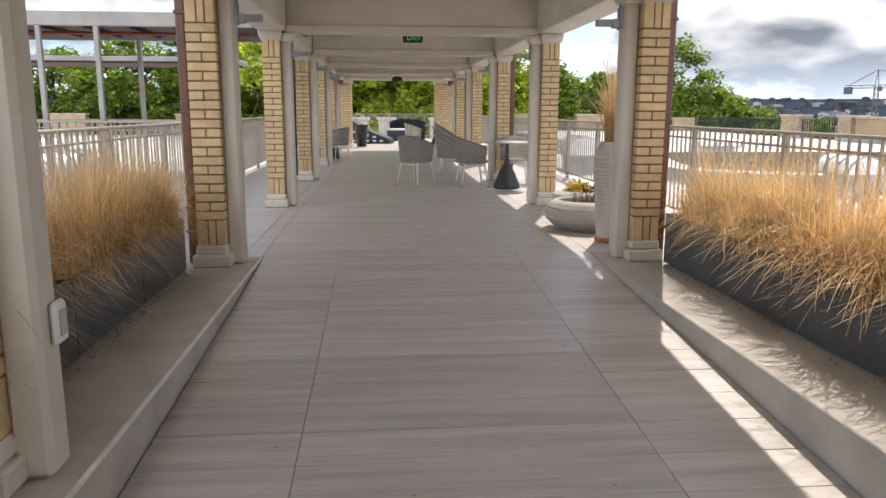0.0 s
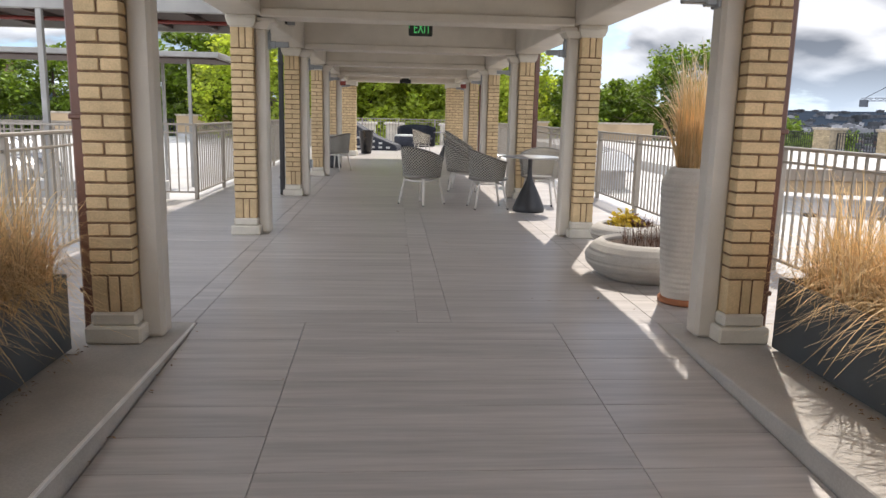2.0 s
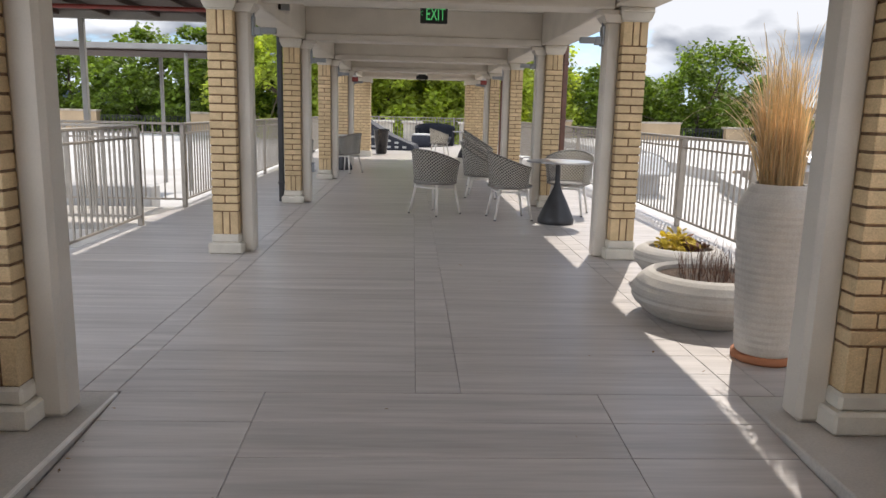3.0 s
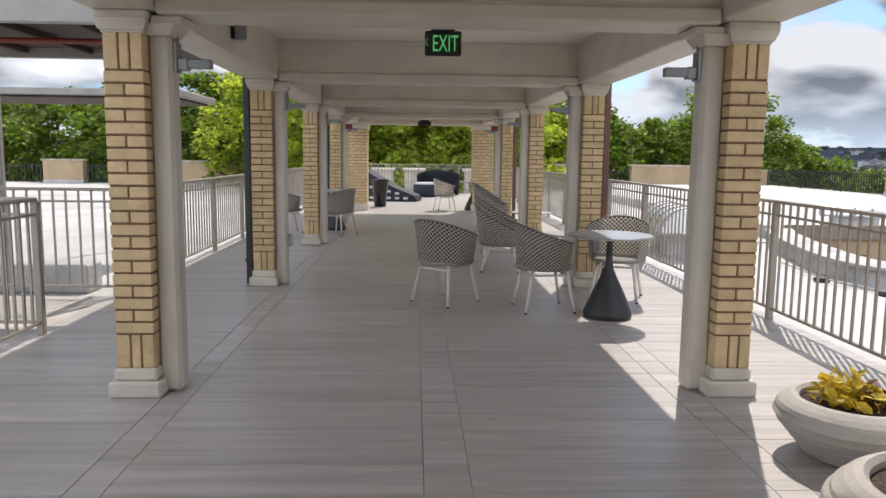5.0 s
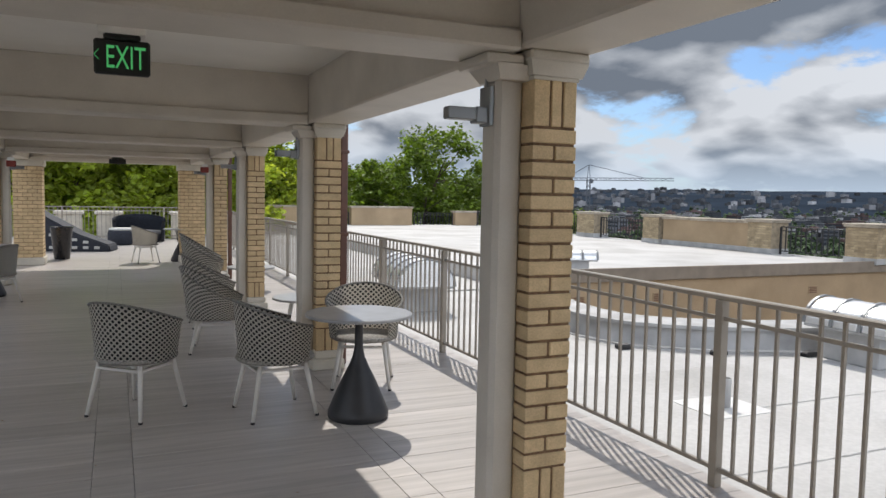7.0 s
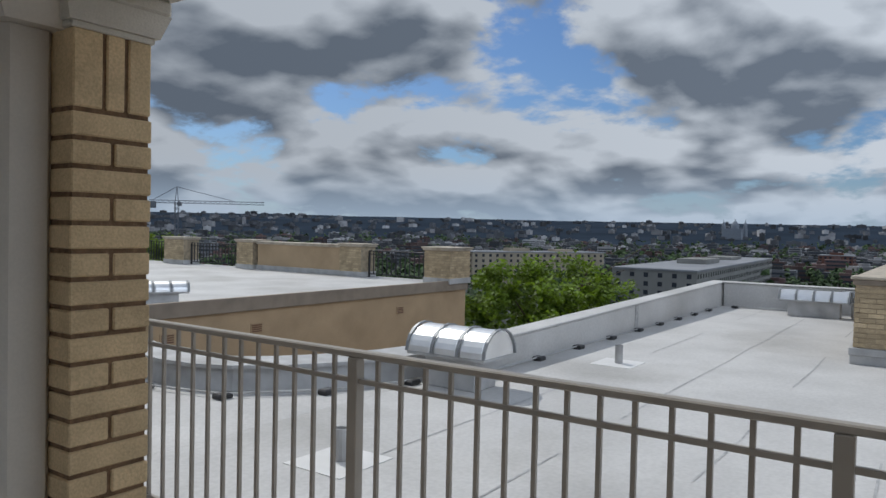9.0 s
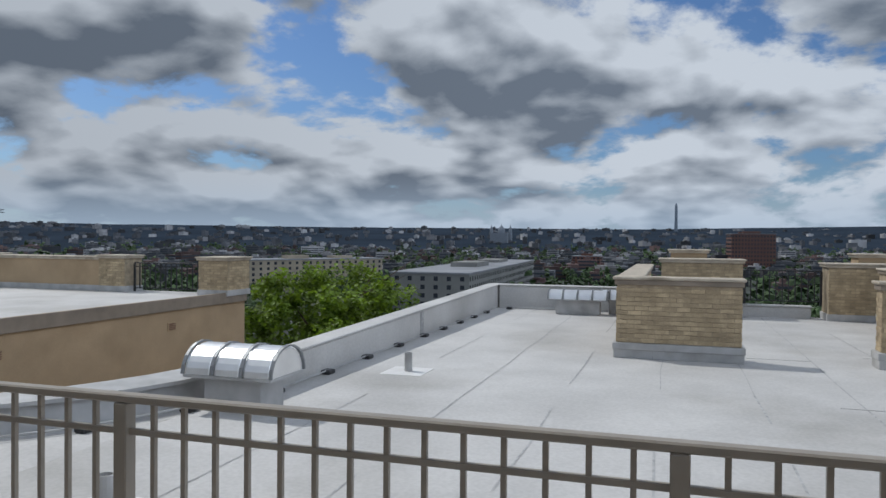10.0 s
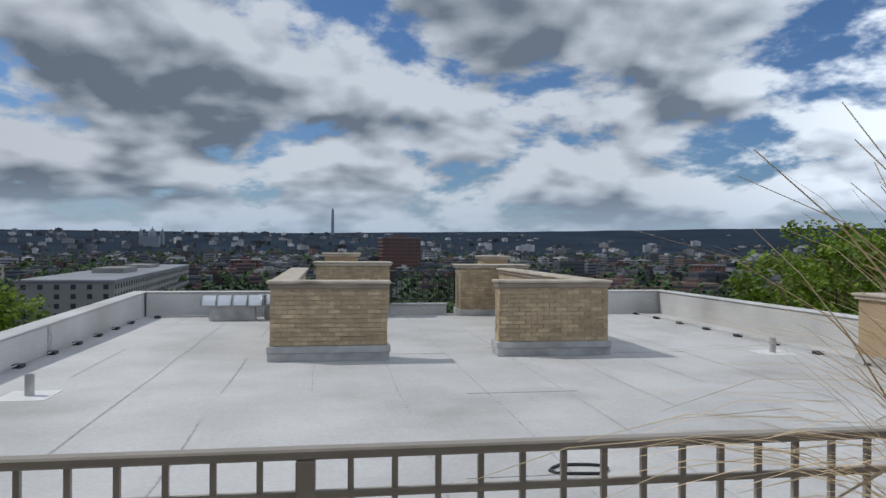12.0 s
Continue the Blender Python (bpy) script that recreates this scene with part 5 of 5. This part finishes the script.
def block(x, y, turn, w, d, h, z, material, label, storeys, cols, category="building"):
    ob = base("apartment_building", pose(x, y, z, 0, 0, turn), label, category, "buildings beyond the roof")
    part("wall", boxed(-w / 2, w / 2, -d / 2, d / 2, 0, h), material, ob)
    bm = boxed(-w / 2 - 0.5, w / 2 + 0.5, -d / 2 - 0.5, d / 2 + 0.5, h, h + 0.7)
    roof = part("roof", bm, M_FARROOF, ob, "flat grey roof with a raised edge")
    part("plant_room", boxed(-w * 0.2, -w * 0.05, -d * 0.2, d * 0.2, h + 0.7, h + 3), material, ob)
    part("plant_room", boxed(w * 0.15, w * 0.3, -d * 0.15, d * 0.25, h + 0.7, h + 2.4), material, ob)
    sh = h / storeys
    me = mesh_of(boxed(-0.9, 0.9, -0.12, 0.12, 0, sh * 0.52), "window", M_FARGLASS)
    for s in range(1, storeys):
        for c in range(cols):
            for side in (-1, 1):
                o = new("window", me)
                o.parent, o.location = ob, (-w / 2 + (c + 0.5) * w / cols, side * d / 2, s * sh + sh * 0.2)
        for c in range(max(2, int(cols * d / w))):
            o = new("window", me)
            o.parent = ob
            o.matrix_basis = pose(-w / 2, -d / 2 + (c + 0.5) * d / max(2, int(cols * d / w)), s * sh + sh * 0.2, 0, 0, 90)
    return ob


M_FARROOF = hazy("far_grey_roof", (0.22, 0.23, 0.25), vary=0.15, scale=0.05)
M_FARGLASS = mat("far_window_glass", (0.03, 0.035, 0.045), 0.2)
M_FARTAN = hazy("far_tan_wall", (0.30, 0.26, 0.20), vary=0.1, scale=0.1)
M_FARGREY = hazy("far_grey_wall", (0.20, 0.20, 0.19), vary=0.1, scale=0.1)
M_FARRED = hazy("far_red_brick_wall", (0.13, 0.06, 0.045), vary=0.1, scale=0.1)
block(405, 113, 3.5, 225, 34, 21.3, -34, M_FARGREY, "long grey stone apartment building with a flat roof", 6, 44)
block(462, 249, -30, 107, 22, 21.3, -34, M_FARTAN, "long tan apartment building with a flat roof", 6, 20)
block(765, 92, 0, 28, 28, 20, -34, M_FARRED, "red brick apartment building", 6, 7)
block(612, -326, 20, 22, 20, 20, -34, M_FARRED, "red brick row building", 5, 5)
block(817, -68, 5, 34, 42, 44, -34, M_FARRED, "tall dark red brick block", 11, 12)
block(-95, 175, 15, 22, 18, 46, -34, M_FARRED, "tall red brick building behind the trees", 12, 6)

# Distance haze is painted into these far walls and windows as greyed colour.
M_CITY = hazy("haze_tinted_city_walls", (0.085, 0.09, 0.10), vary=0.2, scale=0.03, random_tone=0.65, island=True)
M_CITY_PALE = hazy("haze_tinted_pale_city_walls", (0.30, 0.30, 0.31), vary=0.2, scale=0.03, random_tone=0.5, island=True)
M_CITY_RED = hazy("haze_tinted_brick_city_walls", (0.11, 0.07, 0.065), vary=0.2, scale=0.03, random_tone=0.5, island=True)
M_CITY_WIN = hazy("haze_tinted_city_windows", (0.035, 0.042, 0.055), vary=0.1, scale=0.03)


def far_blocks(material, count, seed, near, far, low, high, label, windows=False):
    rng = random.Random(seed)
    verts, faces, wv, wf = [], [], [], []

    def put(vs, fs, px, py, a, x0, x1, y0, y1, z0, z1):
        ca, sa = math.cos(a), math.sin(a)
        i = len(vs)
        rise = max(0, math.hypot(px, py) - 2000) * 0.046
        for zz in (z0 + rise, z1 + rise):
            for xx, yy in ((x0, y0), (x1, y0), (x1, y1), (x0, y1)):
                vs.append((px + xx * ca - yy * sa, py + xx * sa + yy * ca, zz))
        fs.extend([(i, i + 1, i + 5, i + 4), (i + 1, i + 2, i + 6, i + 5), (i + 2, i + 3, i + 7, i + 6), (i + 3, i, i + 4, i + 7), (i + 4, i + 5, i + 6, i + 7)])

    for k in range(count):
        h = rng.uniform(20, 140)
        d = near * (far / near) ** (rng.random() ** 0.75)
        px, py = d * math.sin(radians(h)), d * math.cos(radians(h))
        w, dd = rng.uniform(8, 26) * (1 + d / 3500), rng.uniform(8, 20)
        a = rng.choice((0.1, 0.1, 1.67, 0.5)) + rng.uniform(-0.05, 0.05)
        hh = rng.uniform(low, high) * (1.6 if rng.random() < 0.12 else 1)
        put(verts, faces, px, py, a, -w / 2, w / 2, -dd / 2, dd / 2, -34, -34 + hh)
        put(verts, faces, px, py, a, -w / 6, w / 8, -dd / 6, dd / 6, -34 + hh, -34 + hh + 2.5)
        if windows and d < 1900:
            for s in range(int(hh / 3.4)):
                z = -34 + s * 3.4 + 1.2
                put(wv, wf, px, py, a, -w / 2 + 1, w / 2 - 1, -dd / 2 - 0.15, dd / 2 + 0.15, z, z + 1.5)
                put(wv, wf, px, py, a, -w / 2 - 0.15, w / 2 + 0.15, -dd / 2 + 1, dd / 2 - 1, z, z + 1.5)
    for nm, vs, fs, mm in (("city_blocks", verts, faces, material), ("city_window_rows", wv, wf, M_CITY_WIN)):
        if vs:
            me = bpy.data.meshes.new(nm)
            me.from_pydata(vs, [], fs)
            me.materials.append(mm)
            tagged(new(nm, me), label if nm == "city_blocks" else "dark window bands of the far city", "city", kind="stuff")


far_blocks(M_CITY, 1700, 7, 560, 4000, 7, 15, "grey city buildings in the distance, haze in their colour", True)
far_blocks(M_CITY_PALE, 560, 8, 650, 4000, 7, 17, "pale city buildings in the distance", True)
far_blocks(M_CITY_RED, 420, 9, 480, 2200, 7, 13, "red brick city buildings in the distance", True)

# woods between the houses
rng = random.Random(3)
verts, faces = [], []
for k in range(3600):
    h = rng.uniform(-60, 145)
    d = 300 * (2800 / 300) ** (rng.random() ** 0.85)
    cx, cy = d * math.sin(radians(h)), d * math.cos(radians(h))
    r = rng.uniform(3.0, 6.5) * (1 + d / 1500)
    cz = -34 + rng.uniform(3, 9)
    for j in range(18):
        p = Vector((cx, cy, cz)) + Vector((rng.gauss(0, 0.5), rng.gauss(0, 0.5), rng.gauss(0, 0.45))) * r
        s = r * rng.uniform(0.2, 0.42)
        q = Euler((rng.uniform(-1, 1), rng.uniform(-1, 1), rng.uniform(0, 6.3))).to_matrix()
        i = len(verts)
        for c in ((-1, -0.2, 0), (-0.2, -1, 0.3), (1, 0.1, 0), (0.1, 1, 0.2), (0, 0, 0.9)):
            verts.append(p + q @ (Vector(c) * s))
        faces += [(i, i + 1, i + 4), (i + 1, i + 2, i + 4), (i + 2, i + 3, i + 4), (i + 3, i, i + 4)]
me = bpy.data.meshes.new("far_woods")
me.from_pydata(verts, [], faces)
me.materials.append(mat("far_green_woods", (0.05, 0.085, 0.03), 0.9, vary=0.3, scale=0.05, random_tone=0.4, island=True))
tagged(new("far_woods", me), "green tree crowns between the city houses", "woods", kind="stuff")

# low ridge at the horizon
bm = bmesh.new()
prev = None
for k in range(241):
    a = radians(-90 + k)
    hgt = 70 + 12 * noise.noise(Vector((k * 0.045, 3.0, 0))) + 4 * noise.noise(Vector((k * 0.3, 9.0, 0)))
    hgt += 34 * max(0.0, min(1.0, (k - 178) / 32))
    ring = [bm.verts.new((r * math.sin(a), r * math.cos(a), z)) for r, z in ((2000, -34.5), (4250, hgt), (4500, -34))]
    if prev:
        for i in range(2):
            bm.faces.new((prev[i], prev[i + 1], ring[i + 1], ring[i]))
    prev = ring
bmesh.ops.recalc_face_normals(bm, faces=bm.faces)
# The ridge's dark blue holds the haze of distance; no air is modelled.
structure("ridge", bm, hazy("haze_tinted_ridge", (0.030, 0.041, 0.058), spec=0.0, vary=0.15, scale=0.004), "low ridge along the horizon, coloured blue for distance haze", "ridge")

# obelisk, domed church towers, tower crane: haze is painted into their blue-grey colours
ob = base("obelisk", pose(3900, -10, -34), "tall pale stone obelisk on the horizon, blue-grey with painted haze", "obelisk")
bm = bmesh.new()
bmesh.ops.create_cone(bm, cap_ends=True, segments=4, radius1=13, radius2=9, depth=220, matrix=Matrix.Translation((0, 0, 110)) @ Matrix.Rotation(0.785, 4, "Z"))
part("shaft", bm, hazy("hazy_grey_stone", (0.21, 0.25, 0.30)), ob)
bm = bmesh.new()
bmesh.ops.create_cone(bm, cap_ends=True, segments=4, radius1=9, radius2=0.2, depth=15, matrix=Matrix.Translation((0, 0, 227.5)) @ Matrix.Rotation(0.785, 4, "Z"))
part("tip", bm, hazy("hazy_grey_stone_tip", (0.20, 0.24, 0.29)), ob)


def tower_crane(x, y, z, top, turn):
    ob = base("tower_crane", pose(x, y, z, 0, 0, turn), "tower crane with a long lattice jib", "crane")
    steel = hazy("hazy_crane_steel", (0.12, 0.13, 0.15))
    H = top - z

    def lattice(a, b, w, name, step):
        bm = bmesh.new()
        a, b = Vector(a), Vector(b)
        n = max(2, int((b - a).length / step))
        way = (b - a) / n
        side, up = (Vector((0, 1, 0)), Vector((1, 0, 0))) if abs((b - a).normalized().z) > 0.5 else (Vector((0, 1, 0)), Vector((0, 0, 1)))
        off = [side * w / 2 * i + up * w / 2 * j for i, j in ((1, 1), (1, -1), (-1, -1), (-1, 1))]
        for o in off:
            bar(bm, a + o, b + o, 0.28, 0.28)
        for k in range(n):
            for o, q in zip(off, off[1:] + off[:1]):
                bar(bm, a + way * k + o, a + way * (k + 1) + q, 0.16, 0.16)
        part(name, bm, steel, ob)

    lattice((0, 0, 0), (0, 0, H), 2.0, "mast", 3.0)
    lattice((0, 0, H), (52, 0, H), 1.6, "jib", 3.0)
    lattice((-16, 0, H), (0, 0, H), 1.6, "counter_jib", 3.0)
    part("counterweight", boxed(-16.5, -12.5, -1.2, 1.2, H - 4.0, H, 0.1), steel, ob)
    bm = bmesh.new()
    for a, b in (((0, 0, H + 9), (34, 0, H + 1)), ((0, 0, H + 9), (-14, 0, H + 1)), ((-1, 0, H), (0, 0, H + 9)), ((1, 0, H), (0, 0, H + 9))):
        bar(bm, a, b, 0.3, 0.3)
    part("apex_stays", bm, steel, ob)
    part("cab", boxed(1, 3.2, -2.4, -0.6, H - 2.5, H - 0.2, 0.1), steel, ob)


tower_crane(274, 392, -34, 15.0, -52)
ob = base("church", pose(2530, 585, -8), "large domed church far off in the city", "church")
pale = hazy("hazy_church_stone", (0.19, 0.215, 0.25))
part("nave", boxed(-45, 45, -30, 30, 0, 36), pale, ob)
for dx, dy, r, h in ((0, 0, 13, 62), (-8, 34, 6, 60), (-8, -34, 6, 60)):
    bm = bmesh.new()
    lathe(bm, [(r, 0), (r, h * 0.72), (r * 0.92, h * 0.8), (r * 0.6, h * 0.9), (r * 0.12, h), (r * 0.05, h * 1.1)], 14)
    bmesh.ops.translate(bm, verts=bm.verts, vec=(dx, dy, 0))
    part("tower", bm, pale, ob)

# ---- plank tiles of ramp and terrace ----
ROW = 0.285
TILE_MESH = {}


def tile_mesh(w, d):
    key = (round(w, 3), round(d, 3))
    if key not in TILE_MESH:
        bm = boxed(-w / 2, w / 2, -d / 2, d / 2, -0.012, 0.0, 0.0015)
        TILE_MESH[key] = mesh_of(bm, "plank", M_TILE)
    return TILE_MESH[key]


J = 0.003
tilt = math.degrees(math.atan(SLOPE))
for k in range(27):
    y1 = RAMP_Y - k * ROW
    for x0, x1 in ((KERB_L + 0.006, 1.125), (1.125, 2.655), (2.655, KERB_R - 0.004)):
        p = new("plank", tile_mesh(x1 - x0 - J, ROW - J))
        p.parent = ramp
        yc = y1 - ROW / 2
        p.matrix_basis = pose((x0 + x1) / 2, yc, -SLOPE * (RAMP_Y - yc) + random.uniform(-0.0006, 0.0006), tilt, 0, 0)

rest = bmesh.new()
COLS = ((RAIL_L - 0.1, 0.30), (0.30, 0.46), (0.46, 1.81), (1.81, 2.02), (2.02, 3.33), (3.33, 3.50), (3.50, RAIL_R + 0.1))
k = 0
y = RAMP_Y
while y < END_Y + 0.25:
    for i, (x0, x1) in enumerate(COLS):
        cuts = [x0, x1]
        for a, b in zip(cuts, cuts[1:]):
            if y < RAMP_Y + 41 * ROW:
                p = new("plank", tile_mesh(b - a - J, ROW - J))
                p.parent = floor
                p.location = ((a + b) / 2, y + ROW / 2, random.uniform(-0.0006, 0.0006))
            else:
                box(rest, a + J / 2, b - J / 2, y + J / 2, y + ROW - J / 2, -0.012, random.uniform(-0.0006, 0.0006))
    y += ROW
    k += 1
tagged(part("far_planks", rest, M_TILE, floor, "grey wood-look planks"), kind="stuff")
